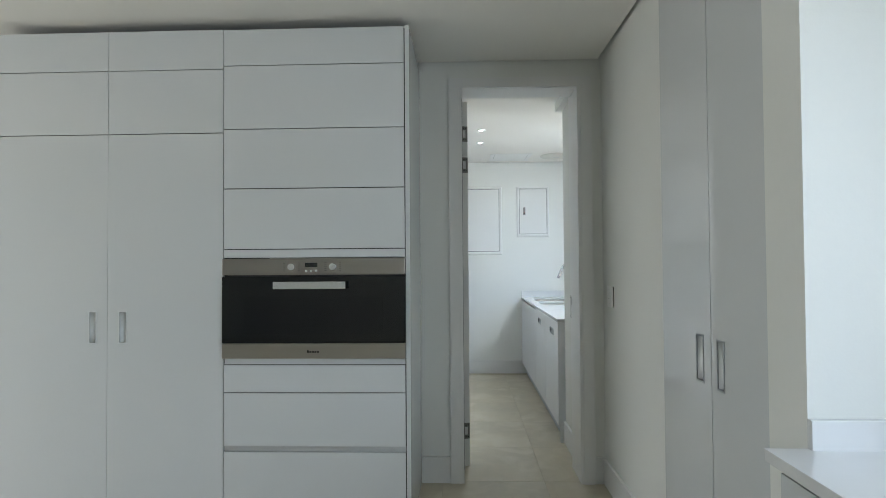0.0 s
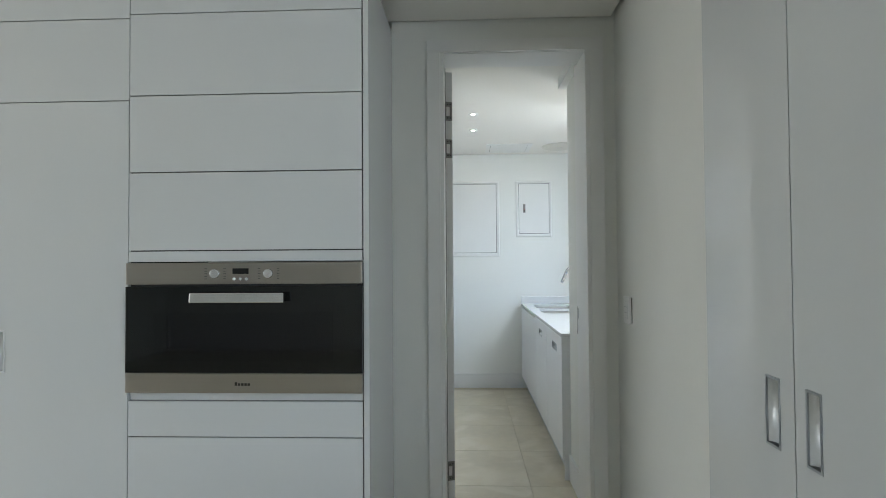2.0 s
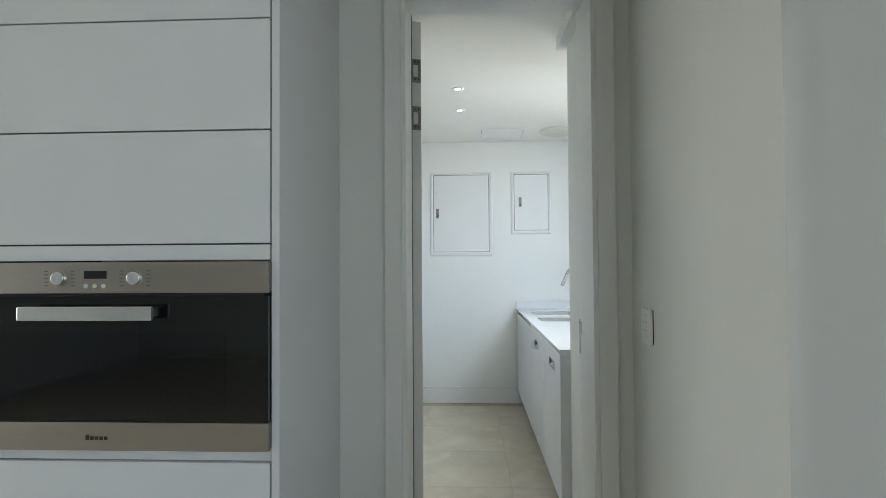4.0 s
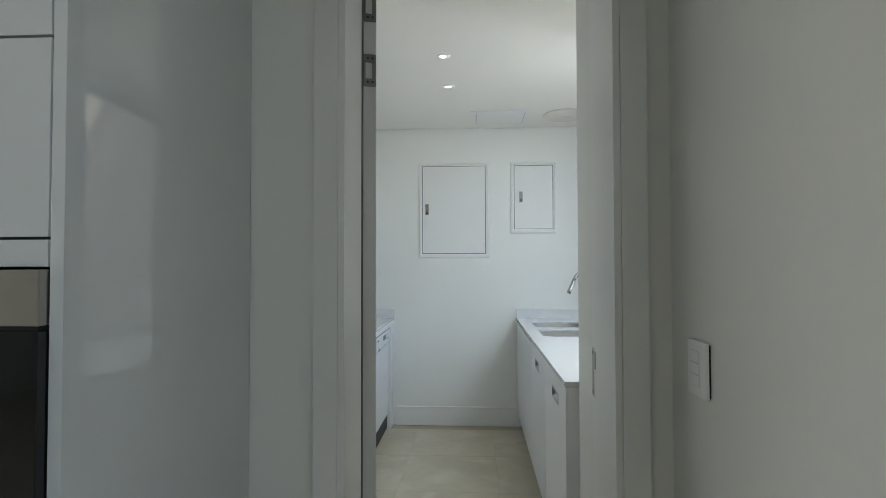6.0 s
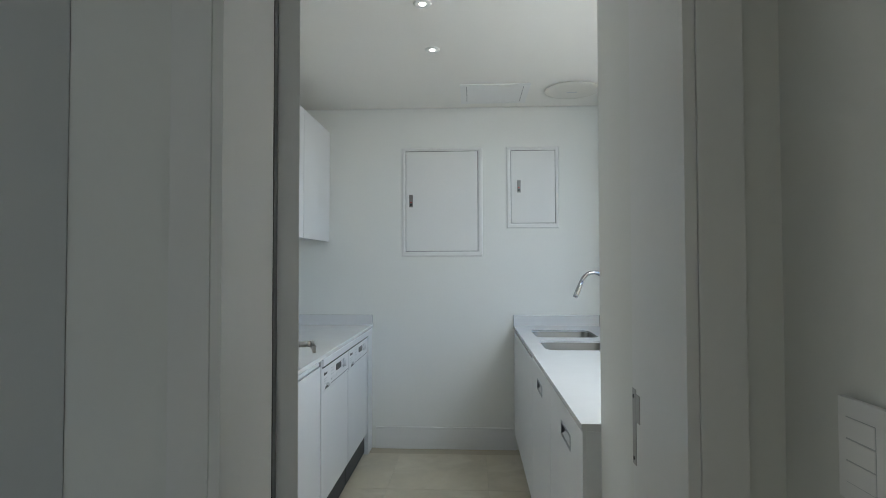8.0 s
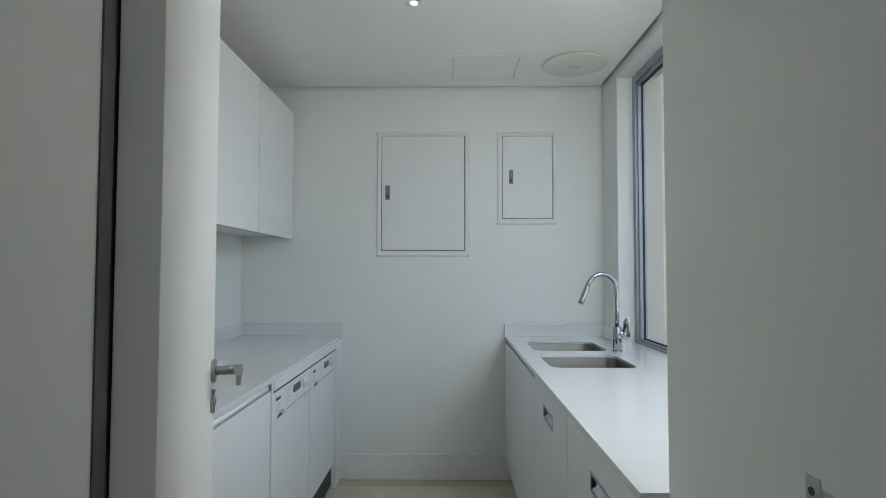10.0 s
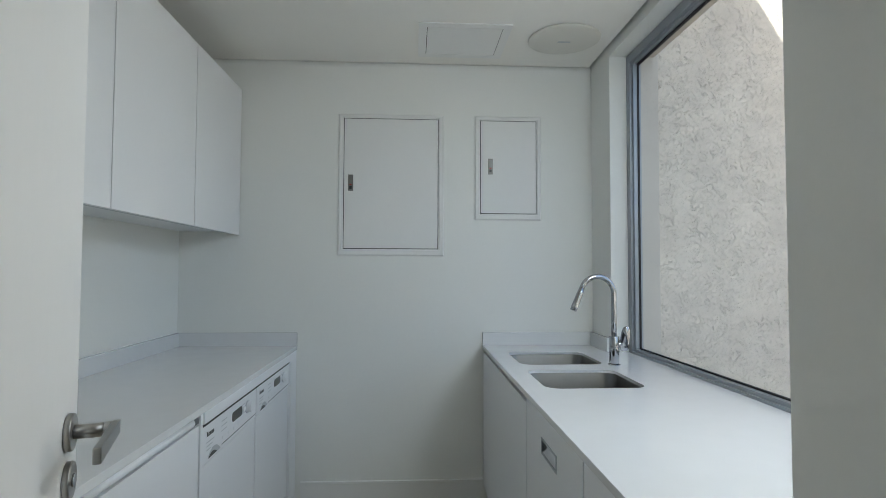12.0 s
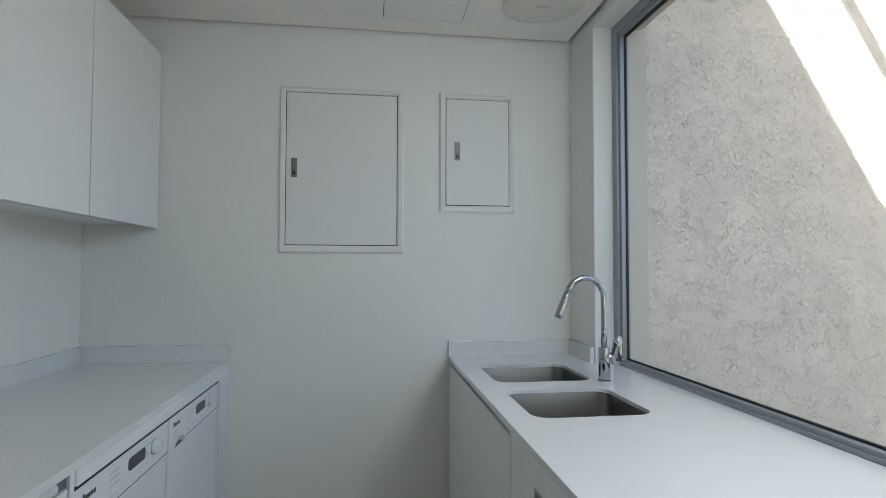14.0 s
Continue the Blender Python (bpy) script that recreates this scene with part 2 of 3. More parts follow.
def merge(*parts):
    out = bmesh.new()
    for b in parts:
        me = bpy.data.meshes.new("piece")
        b.to_mesh(me)
        b.free()
        out.from_mesh(me)
        bpy.data.meshes.remove(me)
    return out


HOME = {}


def linked(name, bm, mat):
    me = bpy.data.meshes.new(name)
    bm.to_mesh(me)
    bm.free()
    me.materials.append(mat)
    return new(name, me)


def thing(name, at, label, category, group="", rz=0.0):
    """An Empty at the thing's base. Its parts are given in world metres, or, for a turned thing, in its own."""
    ob = new(name)
    ob.empty_display_size = 0.1
    ob.matrix_basis = pose(*at, 0, 0, rz)
    HOME[ob.name] = Matrix.Identity(4) if rz else pose(*at).inverted()
    return tagged(ob, label, category, group)


def part(name, bm, mat, parent, label=""):
    ob = linked(name, bm, mat)
    ob.parent = parent
    ob.matrix_parent_inverse = HOME.get(parent.name, Matrix.Identity(4))
    return tagged(ob, label)


def structure(name, bm, mat, label, category):
    return tagged(linked(name, bm, mat), label, category, "", "structure")


def single(name, bm, mat, label, category, group=""):
    return tagged(linked(name, bm, mat), label, category, group)


def rounded(x0, x1, y0, y1, r, steps=6):
    """The outline of a rectangle with rounded corners, anticlockwise."""
    out = []
    for cx, cy, a0 in ((x1 - r, y1 - r, 0), (x0 + r, y1 - r, 90), (x0 + r, y0 + r, 180), (x1 - r, y0 + r, 270)):
        for k in range(steps + 1):
            a = radians(a0 + 90 * k / steps)
            out.append((cx + r * math.cos(a), cy + r * math.sin(a)))
    return out


def slab(outer, holes, z0, z1):
    """A plate with holes through it."""
    bm = bmesh.new()
    top, loops = [], []
    for outline in (outer, *holes):
        up = [bm.verts.new((x, y, z1)) for x, y in outline]
        low = [bm.verts.new((x, y, z0)) for x, y in outline]
        loops.append((up, low))
        n = len(up)
        for k in range(n):
            bm.faces.new((up[k], low[k], low[(k + 1) % n], up[(k + 1) % n]))
    for which in (0, 1):
        edges = [bm.edges.get((lp[which][k], lp[which][(k + 1) % len(lp[which])])) for lp in loops for k in range(len(lp[which]))]
        bmesh.ops.triangle_fill(bm, use_beauty=True, use_dissolve=False, edges=edges)
    bmesh.ops.recalc_face_normals(bm, faces=bm.faces)
    return bm


def loft(loops, smooth=True, cap=True):
    bm = bmesh.new()
    rings = [[bm.verts.new(p) for p in lp] for lp in loops]
    n = len(rings[0])
    for a, b in zip(rings, rings[1:]):
        for k in range(n):
            bm.faces.new((a[k], a[(k + 1) % n], b[(k + 1) % n], b[k])).smooth = smooth
    if cap:
        bm.faces.new(rings[-1])
    return bm


# ---- the shell ----
CAB_Y = 2.487          # front of the tall kitchen units
KITCHEN_CEIL, LAUNDRY_CEIL = 2.545, 2.495
RIGHT = 0.94           # kitchen's right wall
FAR = 6.335            # laundry's end wall
JL, JR, HEAD = 0.094, 0.795, 2.386

structure("wall_partition", boxes((-0.95, 0.06, 3.15, 3.40, 0, 2.62), (0.83, 1.66, 3.15, 3.40, 0, 2.62), (0.06, 0.83, 3.15, 3.40, 2.42, 2.62)), WALL, "white painted partition wall with a tall door opening", "wall")
structure("wall_nib", boxes((0.84, 1.66, 3.40, 3.875, 0, 2.62)), WALL, "white painted wall nib beside the door opening", "wall")
structure("trim_bulkhead", boxes((0.790, 0.840, 3.41, 3.90, 2.430, LAUNDRY_CEIL), soft=0.002), WALL, "small boxed bulkhead along the top of the wall nib", "trim")
structure("wall_laundry_side", boxes((-1.05, -0.90, 3.40, 6.45, 0, 2.62)), WALL, "white painted laundry side wall", "wall")
structure("wall_laundry_end", boxes((-1.05, 1.66, FAR, 6.50, 0, 2.62)), WALL, "white painted laundry end wall", "wall")
structure("wall_laundry_window", boxes((1.42, 1.575, 3.875, FAR, 0, 0.868), (1.42, 1.575, 3.875, FAR, 2.452, 2.62), (1.42, 1.575, 6.04, FAR, 0.868, 2.452)), WALL, "white painted wall round the laundry window", "wall")
structure("wall_laundry_outer_skin", boxes((1.575, 1.66, 3.875, FAR, -0.2, 0.868), (1.575, 1.66, 3.875, FAR, 2.452, 2.62), (1.575, 1.66, 6.04, FAR, 0.868, 2.452)), SMOOTH, "smooth rendered outer face of the laundry wall", "wall")
structure("wall_kitchen_side", boxes((RIGHT, 1.20, 2.151, 3.15, 0, 2.62)), WALL, "white painted kitchen side wall", "wall")
structure("wall_kitchen_return", boxes((RIGHT - 0.012, 1.20, 1.188, 1.356, 0, 2.62)), WALL, "white painted wall return beside the larder", "wall")
structure("wall_kitchen_niche", boxes((1.20, 1.72, 1.188, 3.15, 0, 2.62)), WALL, "white painted wall at the end of the worktop", "wall")
structure("wall_kitchen_window", boxes((1.55, 1.72, -4.0, 1.188, 0, 0.95), (1.55, 1.72, -4.0, 1.188, 2.3, 2.62), (1.55, 1.72, -4.0, -1.4, 0.95, 2.3), (1.55, 1.72, 0.5, 1.188, 0.95, 2.3)), WALL, "white painted wall with a window opening over the worktop", "wall")
structure("wall_kitchen_end", boxes((-4.6, -0.16, 3.15, 3.40, 0, 2.62)), WALL, "plain kitchen wall behind the tall units", "wall")
# unseen wall; its opening is added to let daylight in
structure("wall_kitchen_left", boxes((-4.6, -4.45, -4.0, 0.2, 0, 2.62), (-4.6, -4.45, 2.3, 3.15, 0, 2.62), (-4.6, -4.45, 0.2, 2.3, 2.35, 2.62), (-4.6, -4.45, 0.2, 2.3, 0, 0.35)), WALL, "plain unseen kitchen side wall with a wide opening added for light", "wall")
structure("wall_kitchen_back", boxes((-4.6, 1.72, -4.1, -3.9, 0, 2.62)), WALL, "plain kitchen back wall", "wall")
structure("ceiling_kitchen", boxes((-4.45, RIGHT - 0.022, -3.9, 3.130, KITCHEN_CEIL, KITCHEN_CEIL + 0.03), (RIGHT - 0.022, 1.55, -3.9, 1.15, KITCHEN_CEIL, KITCHEN_CEIL + 0.03)), CEIL, "white plaster kitchen ceiling with a shadow gap", "ceiling")
structure("ceiling_laundry", boxes((-0.90, 1.400, 3.40, FAR - 0.022, LAUNDRY_CEIL, LAUNDRY_CEIL + 0.015)), CEIL, "white plaster laundry ceiling with a shadow gap", "ceiling")
structure("roof", boxes((-7.5, 1.66, -6.5, 6.5, 2.62, 3.785), (1.66, 1.9, -6.5, 1.2, 2.62, 2.9)), SMOOTH, "flat roof with a rendered parapet", "roof")
structure("ground", boxes((-60, 60, -60, 60, -0.25, -0.15)), EARTH, "paved ground outside", "ground")
floor = structure("floor", boxes((-4.6, 1.72, -4.1, 6.5, -0.15, -0.004)), GROUT, "beige stone-look tiled floor", "floor")


def skirting(x0, x1, y0, y1, side):
    """A baseboard with a small bead along its top."""
    d = {"x-": (-1, 0), "x+": (1, 0), "y-": (0, -1), "y+": (0, 1)}[side]
    bx = [x0, x1, y0, y1]
    low = list(bx)
    top = list(bx)
    i = {"x-": 0, "x+": 1, "y-": 2, "y+": 3}[side]
    s = -1 if i in (0, 2) else 1
    low[i] += s * 0.012
    top[i] += s * 0.017
    return boxes((*low, 0.0, 0.142)), boxes((*top, 0.142, 0.158), soft=0.003)


def baseboard(x0, x1, y0, y1, side, label):
    return structure("baseboard", merge(*skirting(x0, x1, y0, y1, side)), TRIM, label, "baseboard")


baseboard(-0.22, 0.80, FAR - 0.001, FAR, "y-", "white baseboard with a beaded top on the end wall")
baseboard(RIGHT, RIGHT + 0.001, 2.155, 3.15, "x-", "white baseboard on the kitchen side wall")
baseboard(0.84, 0.841, 3.43, 3.875, "x-", "white baseboard on the wall nib")
baseboard(-0.158, 0.014, 3.149, 3.15, "y-", "short white baseboard beside the door casing")
baseboard(0.881, RIGHT, 3.149, 3.15, "y-", "short white baseboard beside the door casing")

# door frame: casing, lining, stop and strike
frame_1 = thing("door_frame", (0.44, 3.15, 0), "white painted door frame with flat casing", "door frame")
part("casing", boxes((0.016, 0.080, 3.130, 3.152, 0, HEAD), soft=0.0008), TRIM, frame_1)
part("casing", boxes((0.811, 0.878, 3.130, 3.152, 0, HEAD), soft=0.0008), TRIM, frame_1)
part("head_casing", boxes((0.016, 0.878, 3.130, 3.152, HEAD, 2.445), soft=0.0008), TRIM, frame_1)
part("jamb", boxes((0.030, JL + 0.0035, 3.1525, 3.350, 0, HEAD + 0.03), (0.0805, JL + 0.0035, 3.134, 3.1525, 0, HEAD - 0.0005), (0.030, 0.078, 3.350, 3.40, 0, HEAD + 0.03)), TRIM, frame_1)
jamb_r = part("jamb", boxes((JR - 0.002, 0.838, 3.1525, 3.406, 0, HEAD + 0.03), (JR - 0.002, 0.8105, 3.134, 3.1525, 0, HEAD - 0.0005)), TRIM, frame_1)
# dark boxes added for the gap's shade; the second blocks light through it
part("gap_shade_fill", boxes((0.0865, 0.0995, 3.3505, 3.3690, 0, HEAD), (0.0782, 0.0900, 3.3795, 3.396, 0, HEAD)), GAP_SHADE, frame_1, "dark grey filler for the shade in the hinge gap")
part("jamb_stop", boxes((0.0785, 0.0860, 3.3505, 3.3790, 0, HEAD)), TRIM, frame_1)
part("head_jamb", boxes((JL + 0.004, JR - 0.0025, 3.1525, 3.350, HEAD - 0.002, HEAD + 0.034)), TRIM, frame_1)
strike = part("strike_plate", boxes((JR - 0.0032, JR + 0.004, 3.383, 3.4055, 0.962, 1.107), (JR - 0.0032, JR + 0.002, 3.360, 3.3825, 1.046, 1.099), soft=0.001), NICKEL, jamb_r, "satin nickel strike plate with a lip")
for z in (0.974, 1.092):
    part("screw", cylinder((JR - 0.003, 3.396, z), (-1, 0, 0), 0.0042, 0.0012, 14), INK, strike)

# the door, hinged on the left jamb, swung past a right angle into the laundry
LEAF = 0.742
door = thing("door_1", (0.094, 3.379, 0), "white painted flush door standing wide open", "door", rz=109.1)
leaf = part("leaf", boxes((0.004, LEAF, -0.0440, -0.002, 0.008, 2.375), soft=0.0015), DOOR, door)
for z in (2.112, 1.909, 0.186):
    hinge = part("hinge", boxes((-0.0012, 0.0046, -0.0420, -0.004, z, z + 0.024), (-0.0012, 0.0046, -0.0420, -0.004, z + 0.076, z + 0.10), (-0.0012, 0.0046, -0.0420, -0.030, z + 0.0245, z + 0.0755), (-0.0012, 0.0046, -0.0095, -0.004, z + 0.0245, z + 0.0755), soft=0.0006), HINGE, door, "dull nickel hinge with a cut-out leaf")
    part("knuckle", cylinder((-0.004, 0.004, z - 0.004), (0, 0, 1), 0.0075, 0.108, 14), HINGE, hinge)
    for zz in (z + 0.013, z + 0.087):
        for yy in (-0.031, -0.016):
            part("screw", cylinder((-0.0008, yy, zz), (-1, 0, 0), 0.0038, 0.0012, 10), INK, hinge)
HZ, KZ = 1.0915, 1.0255
for s, y in ((-1, -0.0440), (1, -0.002)):
    handle = part("handle", cylinder((LEAF - 0.06, y, HZ), (0, s, 0), 0.026, 0.009, 28, soft=0.002), NICKEL, door, "satin nickel lever handle on a round rose")
    part("neck", merge(cylinder((LEAF - 0.06, y + s * 0.008, HZ), (0, s, 0), 0.0100, 0.039, 24), cylinder((LEAF - 0.06, y + s * 0.045, HZ), (0, s, 0), 0.0110, 0.016, 24, soft=0.001)), NICKEL, handle)
    part("lever", boxes((LEAF - 0.188, LEAF - 0.048, min(y + s * 0.0535, y + s * 0.0635), max(y + s * 0.0535, y + s * 0.0635), HZ - 0.0105, HZ + 0.0105), soft=0.002), NICKEL, handle)
    rose = part("key_rose", cylinder((LEAF - 0.06, y, KZ), (0, s, 0), 0.026, 0.009, 28, soft=0.002), NICKEL, door, "satin nickel key rose")
    part("cylinder_lock", cylinder((LEAF - 0.06, y + s * 0.008, KZ), (0, s, 0), 0.009, 0.003, 16), CHROME, rose)

switch = thing("light_switch", (RIGHT, 2.9670, 1.066), "white square-edged light switch plate with three rockers", "light switch")
# black box puts the shadow round the plate's edge into colour
part("backing", boxes((RIGHT - 0.004, RIGHT, 2.9230, 3.0110, 1.070, 1.183)), GASKET_AND_SHADE, switch, "black backing standing in for the shadow behind the plate")
part("plate", boxes((RIGHT - 0.013, RIGHT - 0.004, 2.9200, 3.0140, 1.066, 1.187), soft=0.0015), SWITCH, switch)
part("rocker_gap", boxes((RIGHT - 0.0133, RIGHT - 0.0128, 2.9505, 2.9995, 1.0875, 1.1655)), FAINT, switch, "thin grey joints round the rockers")
for z in (1.0885, 1.1145, 1.1405):
    part("rocker", boxes((RIGHT - 0.0142, RIGHT - 0.0130, 2.9512, 2.9988, z, z + 0.0240), soft=0.0005), SWITCH, switch)


# ---- kitchen ----
def recess_handle(parent, axis, face, a0, a1, z0, z1, rim=None):
    """A recessed pull let into a front. axis: the way the front faces, x- or y- or x+."""
    out = {"y-": lambda u, v, z: (u, face + v, z), "x-": lambda u, v, z: (face + v, u, z), "x+": lambda u, v, z: (face - v, u, z)}[axis]

    def bar(a, b, lo, hi, v0, v1):
        p, q = out(a, v0, lo), out(b, v1, hi)
        return (min(p[0], q[0]), max(p[0], q[0]), min(p[1], q[1]), max(p[1], q[1]), lo, hi)

    w = 0.006
    h = part("handle", boxes(bar(a0, a1, z0, z0 + w, -0.002, 0.012), bar(a0, a1, z1 - w, z1, -0.002, 0.012), bar(a0, a0 + w, z0 + w, z1 - w, -0.002, 0.012), bar(a1 - w, a1, z0 + w, z1 - w, -0.002, 0.012)), rim or PULL_RIM, parent, "aluminium recessed pull")
    # a hollow cup, curved across its short side and closed at both ends
    p0, p1, q0, q1 = a0 + w, a1 - w, z0 + w, z1 - w
    upright = p1 - p0 < q1 - q0
    cup, rows = bmesh.new(), []
    for k in range(13):
        f = k / 12
        deep = 0.002 + 0.015 * math.sin(math.pi * f) ** 0.7
        ends = ((p0 + f * (p1 - p0), q0), (p0 + f * (p1 - p0), q1)) if upright else ((p0, q0 + f * (q1 - q0)), (p1, q0 + f * (q1 - q0)))
        rows.append([cup.verts.new(out(u, deep, z)) for u, z in ends])
    for x, y in zip(rows, rows[1:]):
        cup.faces.new((x[0], y[0], y[1], x[1])).smooth = True
    for side in (0, 1):
        cup.faces.new([v[side] for v in rows])
    bmesh.ops.recalc_face_normals(cup, faces=cup.faces)
    part("recess", cup, LINER, h)
    return h


def front_with_cut(x0, x1, z0, z1, cut, y):
    """A door front with a slot cut through it for the pull."""
    if not cut:
        return boxes((x0, x1, y, y + 0.018, z0, z1), soft=0.001)
    a0, a1, c0, c1 = cut
    outer = [(x0, z0), (x1, z0), (x1, z1), (x0, z1)]
    hole = [(a0, c0), (a1, c0), (a1, c1), (a0, c1)]
    bm = slab(outer, [hole], 0, 0.018)
    bm.transform(Matrix(((1, 0, 0, 0), (0, 0, 1, y), (0, 1, 0, 0), (0, 0, 0, 1))))
    bmesh.ops.recalc_face_normals(bm, faces=bm.faces)
    return bm


G = 0.0021
TOP = 2.495
tall = thing("tall_cabinet", (-1.67, 2.80, 0), "tall gloss white double-door kitchen cabinet with top flaps", "cabinet")
part("body", boxes((-2.255, -1.087, CAB_Y + 0.022, 3.14, 0.10, TOP - 0.002)), CARCASS, tall)
part("plinth", boxes((-2.255, -1.087, CAB_Y + 0.05, CAB_Y + 0.066, 0, 0.10)), GLOSS, tall)
for x0, x1, h in ((-2.255, -1.670, (-1.766, -1.723)), (-1.670, -1.085, (-1.614, -1.570))):
    d = part("door", front_with_cut(x0 + (G if x0 < -2 else 0.0009), x1 - (G if x1 > -1.2 else 0.0009), 0.103, 1.978 - G, (*h, 0.936, 1.098), CAB_Y), GLOSS, tall)
    recess_handle(d, "y-", CAB_Y, *h, 0.936, 1.098, LINER)
    part("flap", boxes((x0 + 0.0012, x1 - 0.0012, CAB_Y, CAB_Y + 0.018, 1.978 + G, 2.297 - G), soft=0.001), GLOSS, tall)
    part("flap", boxes((x0 + 0.0012, x1 - 0.0012, CAB_Y, CAB_Y + 0.018, 2.297 + G, TOP), soft=0.001), GLOSS, tall)

column = thing("oven_cabinet", (-0.63, 2.80, 0), "tall gloss white oven housing with flaps and drawers", "cabinet")
part("body", boxes((-1.083, -0.184, CAB_Y + 0.022, 3.14, 0.10, 0.835), (-1.083, -0.184, CAB_Y + 0.022, 3.14, 1.360, TOP - 0.002)), CARCASS, column)
part("end_panel", boxes((-0.181, -0.160, CAB_Y - 0.002, 3.149, 0, TOP + 0.002), soft=0.001), GLOSS, column, "gloss white end panel")
part("plinth", boxes((-1.085, -0.182, CAB_Y + 0.05, CAB_Y + 0.066, 0, 0.10)), GLOSS, column)
C0, C1 = -1.085 + G, -0.184 - G
for z0, z1 in ((2.312, TOP), (1.995, 2.312), (1.699, 1.995), (1.399, 1.699)):
    part("flap", boxes((C0, C1, CAB_Y, CAB_Y + 0.018, z0 + G, z1 - G), soft=0.001), GLOSS, column)
part("filler_strip", boxes((C0, C1, CAB_Y, CAB_Y + 0.018, 1.357, 1.399 - G), soft=0.001), GLOSS, column)
part("shelf_rail", boxes((C0, C1, CAB_Y + 0.012, CAB_Y + 0.022, 0.832, 0.863), soft=0.001), GLOSS, column)
for z0, z1 in ((0.696, 0.832), (0.434, 0.696), (0.103, 0.408)):
    part("drawer_front", boxes((C0, C1, CAB_Y, CAB_Y + 0.018, z0 + G, z1 - G), soft=0.001), GLOSS, column)
part("grip_rail", boxes((C0, C1, CAB_Y + 0.010, CAB_Y + 0.03, 0.408, 0.433)), ALU, column, "recessed grip rail")

oven = thing("built_in_oven", (-0.635, 2.80, 0.865), "wide stainless steel built-in oven with black glass door", "oven")
O0, O1, OY = -1.083, -0.183, CAB_Y - 0.020
part("body", boxes((O0 + 0.02, O1 - 0.02, CAB_Y + 0.004, 3.03, 0.868, 1.350)), CARCASS, oven)
panel = part("control_panel", boxes((O0, O1, OY, CAB_Y + 0.004, 1.272, 1.353), soft=0.002), STEEL, oven, "brushed steel control panel")
odoor = part("oven_door", boxes((O0, O1, OY - 0.002, CAB_Y + 0.003, 0.941, 1.264), soft=0.002), BLACK, oven, "black glass oven door")
part("inner_window", boxes((O0 + 0.11, O1 - 0.11, OY - 0.0028, OY - 0.0018, 0.985, 1.165)), INNER, odoor)
part("bottom_trim", boxes((O0, O1, OY - 0.002, CAB_Y + 0.003, 0.866, 0.939), soft=0.002), STEEL, odoor, "brushed steel lower trim")
part("mark", boxes(*[(-0.662 + 0.0122 * k, -0.653 + 0.0122 * k, OY - 0.0034, OY - 0.0015, 0.894, 0.907 if k == 0 else 0.903) for k in range(5)]), INK, odoor, "small dark maker's mark")
hb = part("handle", boxes((-0.816, -0.464, OY - 0.046, OY - 0.034, 1.205, 1.241), soft=0.003), PULL, odoor, "flat steel bar handle")
for x in (-0.790, -0.492):
    part("standoff", boxes((x - 0.012, x + 0.012, OY - 0.036, OY - 0.001, 1.211, 1.235), soft=0.002), STEEL, hb)
for x in (-0.738, -0.535):
    k = part("knob", cylinder((x, OY + 0.001, 1.311), (0, -1, 0), 0.0185, 0.013, 32, 0.0175, soft=0.002), PULL, panel, "round metal control knob")
    part("collar", cylinder((x, OY + 0.001, 1.311), (0, -1, 0), 0.021, 0.003, 32), STEEL, k)
    for s in (-1, 1):
        for j in range(5):
            part("print", boxes((x + s * 0.036 - 0.005, x + s * 0.036 + 0.005, OY - 0.0006, OY + 0.001, 1.291 + j * 0.0095, 1.2935 + j * 0.0095)), GREY, panel)
part("display", boxes((-0.672, -0.611, OY - 0.001, OY + 0.002, 1.310, 1.331), soft=0.0005), DISPLAY, panel, "dark display window")
for x in (-0.665, -0.6415, -0.618):
    part("button", cylinder((x, OY + 0.001, 1.291), (0, -1, 0), 0.0065, 0.004, 20, soft=0.0008), PULL, panel)

# tall glossy unit set flush in the side wall
larder = thing("larder_cabinet", (1.06, 1.75, 0), "tall gloss white larder unit set flush in the wall", "cabinet")
LX = 0.932
part("body", boxes((LX + 0.022, 1.195, 1.361, 2.146, 0.0, 2.540)), CARCASS, larder)


def side_front(y0, y1, z0, z1, cut, x, thick=0.018):
    a0, a1, c0, c1 = cut
    bm = slab([(y0, z0), (y1, z0), (y1, z1), (y0, z1)], [[(a0, c0), (a1, c0), (a1, c1), (a0, c1)]], 0, thick)
    bm.transform(Matrix(((0, 0, 1, x), (1, 0, 0, 0), (0, 1, 0, 0), (0, 0, 0, 1))))
    bmesh.ops.recalc_face_normals(bm, faces=bm.faces)
    return bm


for y0, y1, h in ((1.358, 1.708, (1.613, 1.666)), (1.708, 2.149, (1.764, 1.826))):
    d = part("door", side_front(y0 + G, y1 - G, 0.02, 2.54, (*h, 0.905, 1.072), LX), GLOSS, larder)
    recess_handle(d, "x-", LX, *h, 0.905, 1.072)

# worktop under the kitchen window
kw = thing("kitchen_worktop", (1.18, -0.6, 0.849), "white quartz worktop with a low upstand", "worktop")
part("slab", boxes((0.822, 1.548, -2.4, 1.186, 0.849, 0.879), soft=0.002), QUARTZ, kw)
part("upstand", boxes((0.925, 1.548, 1.166, 1.186, 0.8780, 0.950), soft=0.001), QUARTZ, kw)
